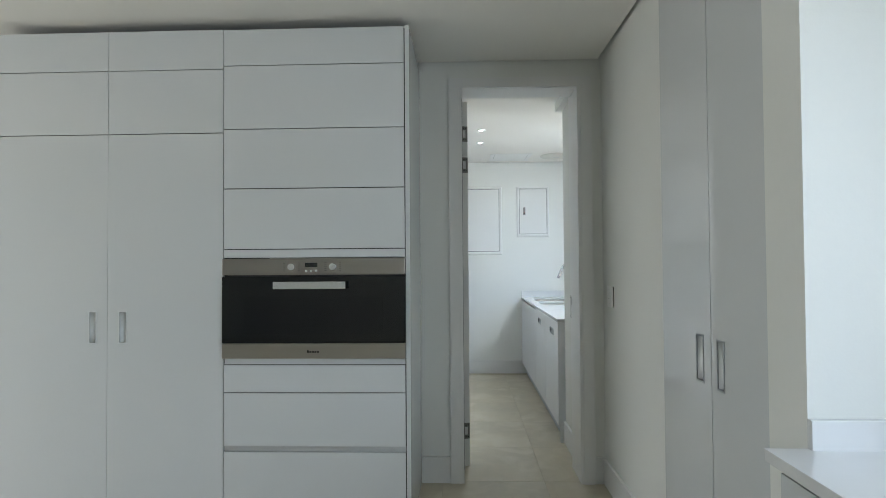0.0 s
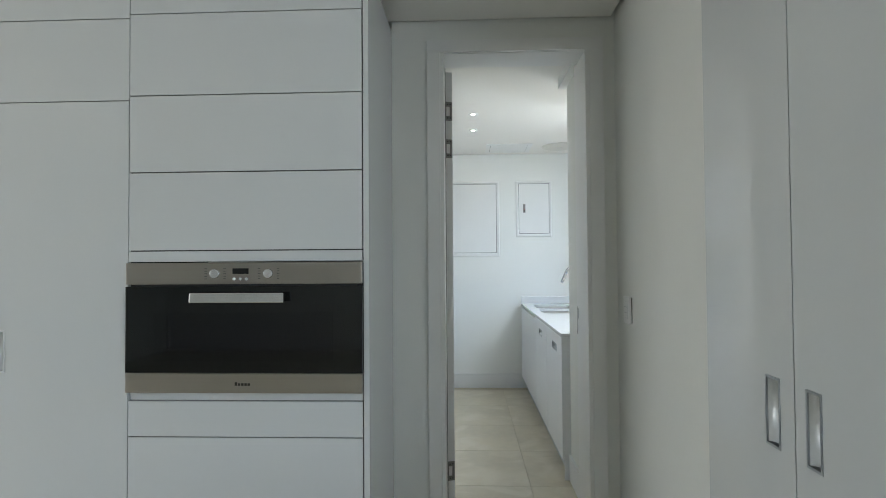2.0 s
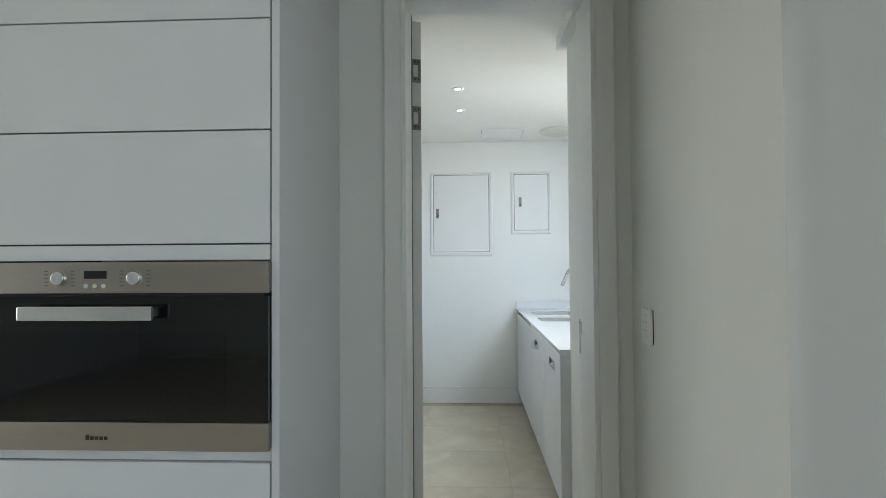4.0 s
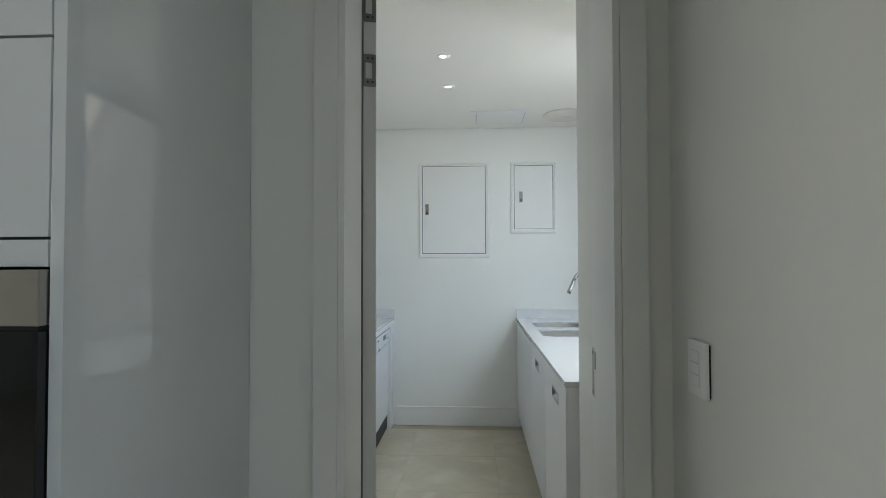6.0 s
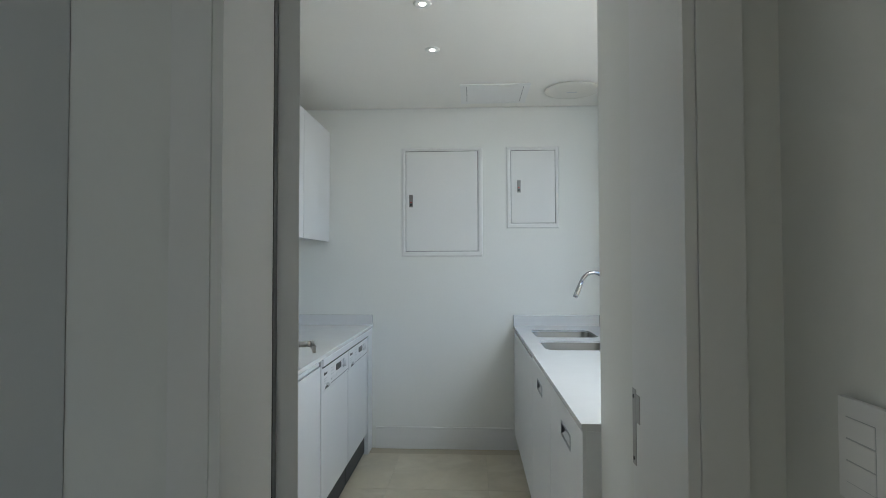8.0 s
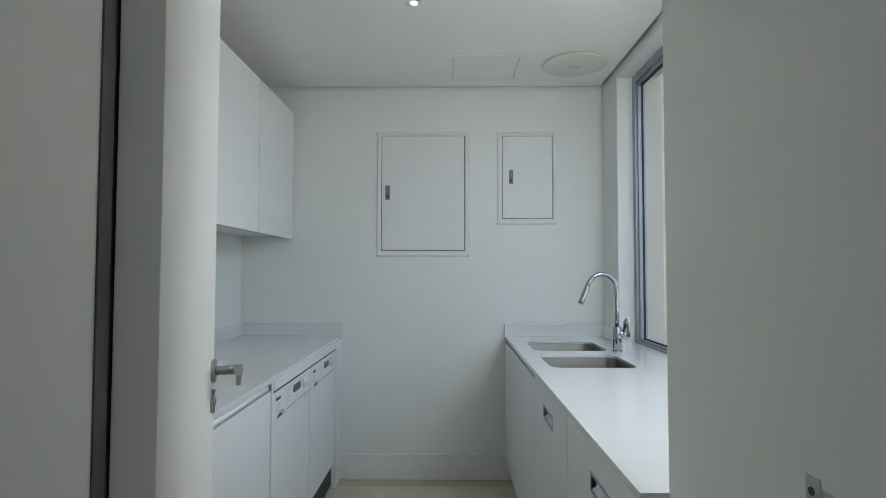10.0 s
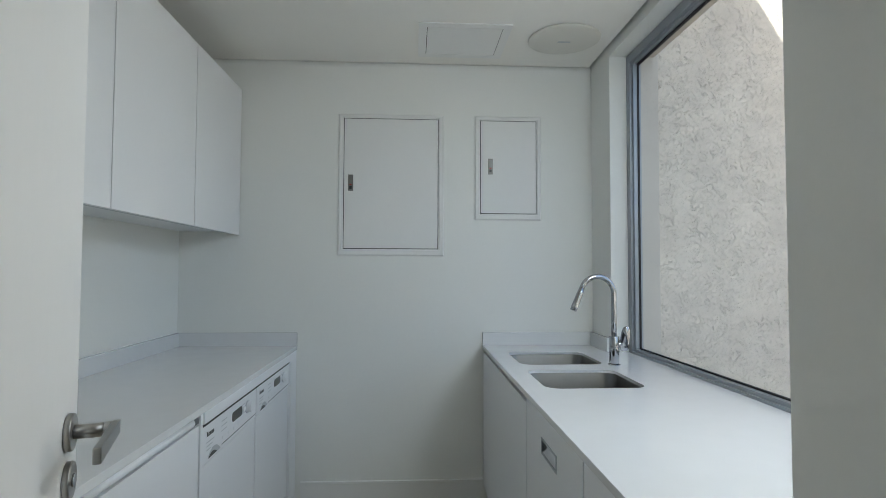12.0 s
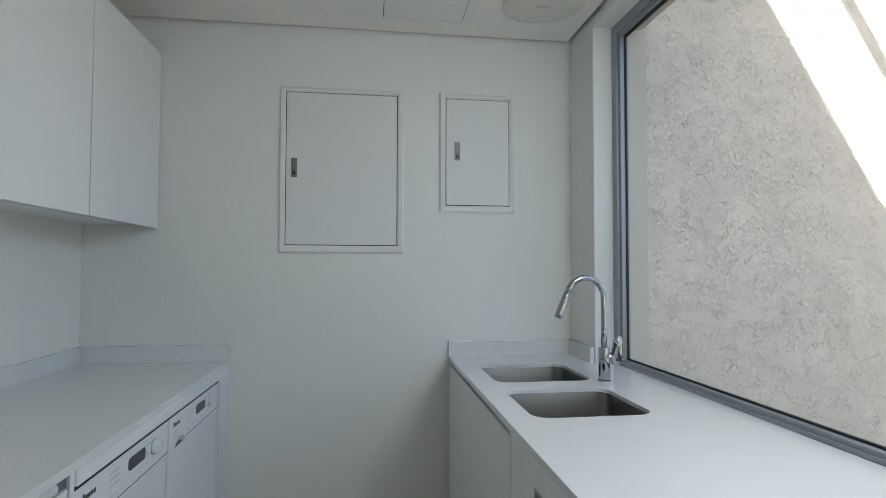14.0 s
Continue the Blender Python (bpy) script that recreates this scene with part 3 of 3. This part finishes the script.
for y0 in (0.555, -0.05, -0.655, -1.26):
    unit = thing("base_cabinet", (1.2, y0 + 0.3, 0), "gloss white kitchen base cabinet under the worktop", "cabinet", "kitchen base cabinets")
    part("body", boxes((0.862, 1.54, y0 + 0.002, y0 + 0.598, 0.10, 0.847)), CARCASS, unit)
    part("door", boxes((0.842, 0.860, y0 + G, y0 + 0.600 - G, 0.105, 0.832), soft=0.001), GLOSS, unit)
    part("plinth", boxes((0.90, 0.915, y0, y0 + 0.6, 0, 0.10)), GLOSS, unit)


def downlight(x, y, z, label):
    d = thing("downlight", (x, y, z), label, "ceiling light", "recessed downlights")
    ring = [[(x + r * math.cos(a), y + r * math.sin(a), zz) for a in (2 * math.pi * k / 32 for k in range(32))] for r, zz in ((0.014, z - 0.001), (0.020, z - 0.004), (0.038, z - 0.005), (0.041, z - 0.0005), (0.041, z + 0.001))]
    part("ring", loft(ring, cap=False), TRIM, d)
    part("lamp", cylinder((x, y, z - 0.0045), (0, 0, 1), 0.0138, 0.003, 28), LAMP, d, "glowing lamp")


downlight(0.268, 4.69, LAUNDRY_CEIL, "small round recessed downlight, switched on")
downlight(0.275, 5.21, LAUNDRY_CEIL, "small round recessed downlight, switched on")
downlight(-2.95, 0.47, KITCHEN_CEIL, "small round recessed downlight, switched on")
downlight(-2.98, -0.10, KITCHEN_CEIL, "small round recessed downlight, switched on")


# ---- laundry ----
WT = 0.90   # worktop height


def access_panel(x0, x1, z0, z1, ix0, ix1, iz0, iz1, lock, label):
    p = thing("access_panel", ((x0 + x1) / 2, FAR, z0), label, "wall panel", "wall access panels")
    y = FAR

    def ring(a0, a1, b0, b1, depth):
        return [(a0, y - depth, b0), (a1, y - depth, b0), (a1, y - depth, b1), (a0, y - depth, b1)]

    e = 0.004
    part("frame", loft([ring(x0, x1, z0, z1, -0.001), ring(x0, x1, z0, z1, 0.004), ring(x0 + 0.008, x1 - 0.008, z0 + 0.008, z1 - 0.008, 0.014), ring(ix0 - 0.012, ix1 + 0.012, iz0 - 0.012, iz1 + 0.012, 0.014),
                        ring(ix0 - 0.004, ix1 + 0.004, iz0 - 0.004, iz1 + 0.004, 0.009), ring(ix0 - 0.004, ix1 + 0.004, iz0 - 0.004, iz1 + 0.004, -0.001)], smooth=False, cap=False), PANEL, p)
    part("rebate", boxes((ix0 - e, ix1 + e, y - 0.003, y - 0.0005, iz0 - e, iz1 + e)), GASKET_AND_SHADE, p, "dark gap round the panel door")
    d = part("door", boxes((ix0, ix1, y - 0.011, y - 0.003, iz0, iz1), soft=0.001), PANEL, p)
    lx0, lx1, lz0, lz1 = lock
    k = part("latch", boxes((lx0, lx1, y - 0.0145, y - 0.0105, lz0, lz1), soft=0.001), HINGE, d, "dull metal push latch")
    m, h = (lz0 + lz1) / 2, (lz1 - lz0)
    part("button", boxes((lx0 + 0.006, lx1 - 0.006, y - 0.0165, y - 0.0142, lz0 + 0.42 * h, lz1 - 0.10 * h), soft=0.001), HINGE, k)
    part("marker", boxes((lx0 + 0.008, lx1 - 0.008, y - 0.0158, y - 0.0142, m - 0.014, m - 0.006)), RED, k)
    part("keyhole", boxes((lx0 + 0.007, lx1 - 0.007, y - 0.0155, y - 0.0142, lz0 + 0.12 * h, lz0 + 0.30 * h)), INK, k)


access_panel(-0.033, 0.565, 1.400, 2.203, 0.001, 0.528, 1.442, 2.175, (0.024, 0.052, 1.764, 1.856), "large white metal access panel with a side latch")
access_panel(0.739, 1.121, 1.605, 2.203, 0.774, 1.091, 1.645, 2.174, (0.815, 0.842, 1.867, 1.957), "small white metal access panel with a side latch")

hatch = thing("ceiling_hatch", (0.635, 5.99, LAUNDRY_CEIL), "white square ceiling access hatch with a plain frame", "ceiling hatch")
Z = LAUNDRY_CEIL
part("frame", boxes((0.412, 0.863, 5.790, 5.830, Z - 0.006, Z + 0.001), (0.412, 0.863, 6.160, 6.200, Z - 0.006, Z + 0.001), (0.412, 0.452, 5.830, 6.160, Z - 0.006, Z + 0.001), (0.823, 0.863, 5.830, 6.160, Z - 0.006, Z + 0.001)), TRIM, hatch)
part("gap", boxes((0.452, 0.823, 5.830, 6.160, Z - 0.002, Z + 0.0005)), GASKET_AND_SHADE, hatch)
part("lid", boxes((0.455, 0.820, 5.8335, 6.1565, Z - 0.0055, Z - 0.002), soft=0.001), TRIM, hatch)

point = thing("wireless_access_point", (1.147, 5.930, Z), "white round disc wireless access point on the ceiling", "access point")
prof = ((0.160, 0.0), (0.176, -0.002), (0.181, -0.006), (0.180, -0.010), (0.172, -0.014), (0.14, -0.017), (0.07, -0.019), (0.002, -0.0195))
part("shell", loft([[(1.147 + r * math.cos(a), 5.930 + r * math.sin(a), Z + dz) for a in (2 * math.pi * k / 64 for k in range(64))] for r, dz in prof]), DISC, point)
part("mark", boxes((1.115, 1.179, 5.922, 5.936, Z - 0.0210, Z - 0.0185), soft=0.001), ALU, point, "small grey maker's mark")

# right-hand run: worktop, sinks, mixer, base units
RX = 0.785
G2 = 0.0035
SINKS = ((0.876, 1.256, 5.675, 6.050), (0.868, 1.240, 5.180, 5.545))
rw = thing("laundry_worktop", (1.1, 5.1, WT - 0.02), "white quartz worktop with two undermount sink cut-outs", "worktop", "laundry worktops")
part("slab", slab([(RX, 3.872), (1.508, 3.872), (1.508, 6.038), (1.418, 6.038), (1.418, FAR - 0.001), (RX, FAR - 0.001)], [rounded(*s, 0.055)[::-1] for s in SINKS], WT - 0.012, WT), QUARTZ, rw)
part("front_edge", boxes((RX + 0.0003, RX + 0.02, 3.8725, FAR - 0.0015, WT - 0.0205, WT - 0.0122)), QUARTZ, rw)
part("end_edge", boxes((RX + 0.0202, 0.848, 3.8725, 3.890, WT - 0.0205, WT - 0.0122)), QUARTZ, rw)
part("upstand", boxes((RX, 1.417, FAR - 0.021, FAR - 0.001, WT - 0.001, WT + 0.072), soft=0.001), QUARTZ, rw)
part("return_upstand", boxes((1.398, 1.417, 6.045, FAR - 0.0215, WT - 0.001, WT + 0.072), soft=0.001), QUARTZ, rw)


def bowl(x0, x1, y0, y1):
    s = thing("sink_bowl", ((x0 + x1) / 2, (y0 + y1) / 2, WT - 0.20), "undermount stainless steel sink bowl", "sink", "sink bowls")
    loops = []
    for grow, z, r in ((0.018, WT - 0.0123, 0.07), (0.004, WT - 0.0123, 0.058), (0.003, WT - 0.016, 0.057), (-0.002, WT - 0.15, 0.055), (-0.010, WT - 0.180, 0.05), (-0.035, WT - 0.192, 0.04), (-0.12, WT - 0.196, 0.02)):
        loops.append([(x, y, z) for x, y in rounded(x0 - grow, x1 + grow, y0 - grow, y1 + grow, r)])
    part("bowl", loft(loops), SINK, s)
    c = ((x0 + x1) / 2, (y0 + y1) / 2)
    w = part("waste", cylinder((*c, WT - 0.1965), (0, 0, 1), 0.045, 0.004, 28, soft=0.001), CHROME, s)
    part("strainer", cylinder((*c, WT - 0.1925), (0, 0, 1), 0.028, 0.003, 24, soft=0.001), NICKEL, w)
    part("overflow", cylinder((x1 - 0.0035, c[1] - 0.02, WT - 0.065), (-1, 0, 0), 0.011, 0.004, 20), INK, s)


for s in SINKS:
    bowl(*s)

tap = thing("mixer_tap", (1.290, 5.655, WT), "chrome gooseneck pull-out kitchen mixer tap", "tap")
TX, TY = 1.290, 5.655
part("base_ring", cylinder((TX, TY, WT), (0, 0, 1), 0.027, 0.006, 32, soft=0.001), CHROME, tap)
part("body", cylinder((TX, TY, WT + 0.006), (0, 0, 1), 0.0215, 0.122, 32, soft=0.002), CHROME, tap)
arc = [(TX, TY, WT + 0.12), (TX, TY, WT + 0.20), (TX, TY, 1.216)]
for k in range(1, 15):
    a = radians(174 * k / 15)
    arc.append((TX - 0.076 + 0.076 * math.cos(a), TY - 0.01 * k / 15, 1.216 + 0.078 * math.sin(a)))
part("spout", tube(arc, 0.0118, 18), CHROME, tap)
end = Vector(arc[-1])
way = (end - Vector(arc[-2])).normalized()
part("spray_head", tube([end - way * 0.004, end + way * 0.02, end + way * 0.085, end + way * 0.105], [0.0122, 0.0138, 0.0150, 0.0146], 20), CHROME, tap)
part("pivot", cylinder((TX + 0.012, TY - 0.002, WT + 0.092), (1, -0.12, 0), 0.0185, 0.018, 28, soft=0.002), CHROME, tap)
BLADE = rounded(-0.022, 0.022, -0.030, 0.083, 0.0215, 8)


def blade_ring(v, shrink):
    """One outline of the lever: broad and round below, narrower and leaning out above."""
    out = []
    for u, w in BLADE:
        k = max(0.0, w + 0.008) / 0.09
        out.append((TX + 0.041 + u * (1 - 0.26 * k) * shrink + 0.005 * k * k, TY - 0.012 + v - 0.016 * k, WT + 0.092 + w * (0.5 + 0.5 * shrink)))
    return out


lever = loft([blade_ring(-0.006, 0.02), blade_ring(-0.006, 0.85), blade_ring(-0.004, 0.98), blade_ring(0.004, 1.0), blade_ring(0.006, 0.85), blade_ring(0.006, 0.02)])
bmesh.ops.recalc_face_normals(lever, faces=lever.faces)
part("lever", lever, CHROME, tap)

for y0, y1, cut in ((5.155, 6.325, None), (4.512, 5.155, (4.752, 4.928)), (3.873, 4.512, (4.066, 4.244))):
    u = thing("laundry_base_cabinet", (1.1, (y0 + y1) / 2, 0), "satin white base cabinet beneath the sink worktop" if cut is None else "satin white base cabinet with a recessed pull", "cabinet", "laundry base cabinets")
    part("body", boxes((RX + 0.036, 1.40, y0 + 0.002, y1 - 0.002, 0.12, 0.66 if cut is None else WT - 0.0215)), CARCASS, u)
    part("plinth", boxes((RX + 0.055, RX + 0.07, y0, y1, 0, 0.12)), ALU, u, "grey recessed plinth")
    if cut:
        d = part("door", side_front(y0 + G2, y1 - G2, 0.125, WT - 0.0235, (*cut, 0.758, 0.808), RX + 0.004), MATTW, u)
        recess_handle(d, "x-", RX + 0.004, *cut, 0.758, 0.808)
    else:
        part("door", boxes((RX + 0.004, RX + 0.022, y0 + G2, y1 - G2, 0.125, WT - 0.040), soft=0.001), MATTW, u)
        part("top_rail", boxes((RX + 0.050, RX + 0.065, y0, y1, 0.80, WT - 0.0205)), CARCASS, u)
    if y0 < 4:
        part("end_panel", boxes((RX + 0.014, 0.845, 3.8725, 3.876, 0.0, WT - 0.0215)), MATTW, u)

# left-hand run: worktop, two machines, base units, wall units
LF = -0.247
lw = thing("laundry_worktop", (-0.57, 4.9, WT - 0.022), "white quartz worktop with upstand above the machines", "worktop", "laundry worktops")
part("slab", boxes((-0.899, LF, 3.50, FAR - 0.001, WT - 0.022, WT), soft=0.0015), QUARTZ, lw)
part("upstand", boxes((-0.879, LF, FAR - 0.021, FAR - 0.001, WT - 0.001, WT + 0.072), soft=0.001), QUARTZ, lw)
part("side_upstand", boxes((-0.899, -0.880, 3.50, FAR - 0.001, WT - 0.001, WT + 0.072), soft=0.001), QUARTZ, lw)
rail = thing("appliance_surround", (-0.5, 5.6, 0), "white filler rail and end panel framing the machines", "panel")
# black strip paints the shade in the slot between rail and fascia
part("shadow_strip", boxes((LF - 0.034, LF - 0.0085, 4.992, 6.182, 0.8280, WT - 0.0605)), GASKET_AND_SHADE, rail, "black strip standing in for the shaded gap")
part("rail", boxes((LF - 0.022, LF - 0.0008, 4.989, 6.184, WT - 0.060, WT - 0.0225), soft=0.0015), MATTW, rail)
part("end_panel", boxes((-0.86, LF - 0.004, 6.188, FAR - 0.002, 0.0, WT - 0.0225), soft=0.001), MATTW, rail)
part("side_panel", boxes((-0.86, LF - 0.006, 4.969, 4.987, 0.0, WT - 0.0225), soft=0.001), MATTW, rail)


def front_plate(x0, x1, outline):
    """A thin plate of any outline on a front that faces +x."""
    bm = bmesh.new()
    back = [bm.verts.new((x0, y, z)) for y, z in outline]
    face = [bm.verts.new((x1, y, z)) for y, z in outline]
    n = len(outline)
    for k in range(n):
        bm.faces.new((back[k], back[(k + 1) % n], face[(k + 1) % n], face[k]))
    bm.faces.new(face)
    bmesh.ops.recalc_face_normals(bm, faces=bm.faces)
    return bm


def machine(y0, label):
    """A front-loading appliance with a sloping fascia; its front faces the aisle."""
    f = LF - 0.012
    m = thing("washing_machine", (-0.55, y0 + 0.298, 0), label, "appliance", "built-under machines")
    y1 = y0 + 0.592
    part("body", boxes((-0.85, f - 0.018, y0 + 0.006, y1 - 0.006, 0.02, 0.8150)), CARCASS, m)
    fascia = part("control_panel", boxes((f - 0.018, f, y0 + 0.003, y1 - 0.003, 0.7070, 0.8295), soft=0.002), PLASTIC, m)
    part("front_panel", boxes((f - 0.018, f - 0.003, y0 + 0.003, y1 - 0.003, 0.15, 0.7030), soft=0.003), PLASTIC, m)
    base = part("kick_panel", boxes((f - 0.06, f - 0.045, y0 + 0.006, y1 - 0.006, 0.0, 0.146), soft=0.002), GREY, m, "grey kick panel")
    for k in range(6):
        part("vent_slot", boxes((f - 0.045, f - 0.043, y0 + 0.30 + k * 0.04, y0 + 0.325 + k * 0.04, 0.05, 0.11)), INK, base)
    part("display", front_plate(f - 0.001, f + 0.0015, rounded(y0 + 0.290, y0 + 0.404, 0.7660, 0.8010, 0.012)), DISPLAY, fascia, "dark display window")
    k = part("dial", cylinder((f, y0 + 0.468, 0.7790), (1, 0, 0), 0.0215, 0.020, 32, 0.0195, soft=0.003), PLASTIC, fascia, "round program dial")
    part("dial_ring", cylinder((f, y0 + 0.468, 0.7790), (1, 0, 0), 0.0245, 0.004, 32), ALU, k)
    part("dial_button", cylinder((f, y0 + 0.422, 0.7830), (1, 0, 0), 0.011, 0.006, 20, soft=0.001), PLASTIC, fascia)
    part("mark", boxes(*[(f - 0.001, f + 0.0008, y0 + 0.045 + 0.013 * k, y0 + 0.0545 + 0.013 * k, 0.7870, 0.8030 if k == 0 else 0.7980) for k in range(5)]), INK, fascia, "dark maker's mark")
    part("on_button", cylinder((f - 0.001, y0 + 0.528, 0.7690), (1, 0, 0), 0.008, 0.005, 20), COPPER, fascia, "orange-brown on button")
    for j in range(3):
        part("print", boxes((f - 0.001, f + 0.0006, y0 + 0.045, y0 + 0.11 - 0.015 * j, 0.7670 - 0.012 * j, 0.7705 - 0.012 * j)), FAINT, fascia)
        part("print", boxes((f - 0.001, f + 0.0006, y0 + 0.18, y0 + 0.235, 0.7980 - 0.016 * j, 0.8015 - 0.016 * j)), FAINT, fascia)
        part("print", boxes((f - 0.001, f + 0.0006, y0 + 0.40, y0 + 0.445, 0.7980 - 0.016 * j, 0.8015 - 0.016 * j)), FAINT, fascia)
    for j in range(4):
        part("button", boxes((f - 0.001, f + 0.002, y0 + 0.19 + 0.055 * j, y0 + 0.225 + 0.055 * j, 0.7370, 0.7490), soft=0.001), PLASTIC, fascia)
    part("fascia_line", boxes((f - 0.001, f + 0.0006, y0 + 0.185, y0 + 0.585, 0.7205, 0.7235)), GREY, fascia)
    arch = [(y0 + 0.055 + 0.115 * k / 12, 0.7150 + 0.026 * math.sin(math.pi * k / 12) ** 0.8) for k in range(13)]
    pull = part("door_pull", front_plate(f - 0.001, f + 0.0012, arch), ALU, fascia, "grey arched door pull")
    low = [(y0 + 0.060 + 0.075 * k / 10, 0.7165 + 0.013 * math.sin(math.pi * k / 10)) for k in range(11)]
    part("pull_recess", front_plate(f, f + 0.0022, low), INK, pull)
    return m


machine(4.992, "white built-under washing machine with dial and display")
machine(5.590, "white built-under tumble dryer with dial and display")

for y0, y1 in ((4.369, 4.967), (3.769, 4.367)):
    u = thing("laundry_base_cabinet", (-0.55, (y0 + y1) / 2, 0), "satin white base cabinet with a grip gap below the worktop", "cabinet", "laundry base cabinets")
    part("body", boxes((-0.86, LF - 0.032, y0 + 0.002, y1 - 0.002, 0.12, WT - 0.024)), CARCASS, u)
    part("door", boxes((LF - 0.028, LF - 0.010, y0 + G, y1 - G, 0.125, WT - 0.056), soft=0.001), MATTW, u)
    part("plinth", boxes((LF - 0.07, LF - 0.055, y0, y1, 0, 0.12)), ALU, u, "grey recessed plinth")
    part("stop_block", boxes((LF - 0.028, LF - 0.008, y1 - 0.052, y1 - 0.008, WT - 0.048, WT - 0.0235), soft=0.001), GREY, u, "grey end block in the grip gap")
    part("grip_rail", merge(cylinder((LF - 0.014, y0, WT - 0.0365), (0, 1, 0), 0.0125, y1 - y0 - 0.053, 24), boxes((LF - 0.028, LF - 0.014, y0, y1 - 0.053, WT - 0.049, WT - 0.0235))), MATTW, u, "rounded white grip rail")

UX = -0.572
for y0, y1 in ((5.702, 6.330), (5.036, 5.700), (4.370, 5.034), (3.704, 4.368)):
    u = thing("wall_cabinet", (-0.73, (y0 + y1) / 2, 1.512), "satin white flat-fronted wall cabinet", "cabinet", "laundry wall cabinets")
    part("body", boxes((-0.899, UX - 0.021, y0, y1, 1.530, 2.325)), MATTW, u)
    part("door", boxes((UX - 0.018, UX, y0 + G, y1 - G, 1.512, 2.327), soft=0.001), MATTW, u)
    part("light_pelmet", boxes((UX - 0.055, UX - 0.030, y0, y1, 1.516, 1.5295)), ALU, u, "grey under-cabinet rail")

# window on the sink side
win = thing("window_1", (1.54, 5.0, WT), "large fixed aluminium window overlooking a rendered wall", "window")
FX0, FX1 = 1.510, 1.570
part("window_frame", boxes((FX0, FX1, 3.88, 3.925, WT - 0.03, 2.450), (FX0, FX1, 5.995, 6.039, WT - 0.03, 2.450), (FX0, FX1, 3.925, 5.995, WT - 0.03, WT + 0.010), (FX0, FX1, 3.925, 5.995, 2.405, 2.450)), WINDOW_ALU, win, "grey aluminium frame")
part("inner_bead", boxes((FX0 + 0.012, FX0 + 0.034, 3.925, 3.943, WT + 0.010, 2.405), (FX0 + 0.012, FX0 + 0.034, 5.977, 5.995, WT + 0.010, 2.405), (FX0 + 0.012, FX0 + 0.034, 3.943, 5.977, WT + 0.010, WT + 0.023), (FX0 + 0.012, FX0 + 0.034, 3.943, 5.977, 2.389, 2.405)), WINDOW_ALU, win)
part("gasket", boxes((FX0 + 0.028, FX0 + 0.042, 3.943, 3.951, WT + 0.023, 2.389), (FX0 + 0.032, FX0 + 0.042, 5.972, 5.977, WT + 0.023, 2.389), (FX0 + 0.032, FX0 + 0.042, 3.951, 5.972, WT + 0.023, WT + 0.029), (FX0 + 0.028, FX0 + 0.042, 3.951, 5.969, 2.381, 2.389)), GASKET_AND_SHADE, win, "black rubber gasket")
pane = part("pane", boxes((FX0 + 0.035, FX0 + 0.041, 3.945, 5.975, WT + 0.025, 2.387)), GLASS, win, "clear glass")
pane.visible_shadow = False

# ---- outside ----
structure("outside_wall", boxes((1.685, 9.0, 6.075, 6.35, -0.2, 7.0)), RENDERED, "rough textured render on the neighbouring wing wall, half in sun", "wall")
structure("outside_wall_reveal", boxes((1.66, 1.685, 6.045, 6.35, -0.2, 7.0)), SMOOTH, "smooth rendered corner band", "wall")

railing = thing("roof_railing", (1.60, 0, 3.785), "slim metal roof railing above the parapet", "railing")
part("rail", boxes((1.61, 1.66, -6.0, 6.0, 4.56, 4.62), soft=0.004), ALU, railing)
for y in (-6.0, -4.0, -2.0, 0.0, 2.0, 4.0, 5.96):
    part("post", boxes((1.615, 1.655, y - 0.02, y + 0.02, 3.785, 4.56)), ALU, railing)

# ---- floor tiles ----
T, J = 0.61, 0.002

bm = boxes((-T / 2 + J / 2, T / 2 - J / 2, -T / 2 + J / 2, T / 2 - J / 2, -0.0035, 0.0))
tile_mesh = bpy.data.meshes.new("floor_tile")
bm.to_mesh(tile_mesh)
bm.free()
tile_mesh.materials.append(TILE)
for j in range(-12, 6):
    for i in range(-9, 2):
        cx, cy = 0.58 - T / 2 + i * T, 3.17 + T / 2 + j * T
        if cy < -3.9 or (cy > 3.3 and cx < -0.9) or cy > 6.3:
            continue
        t = new("floor_tile", tile_mesh)
        t.parent = floor
        t.location = (cx, cy, 0)
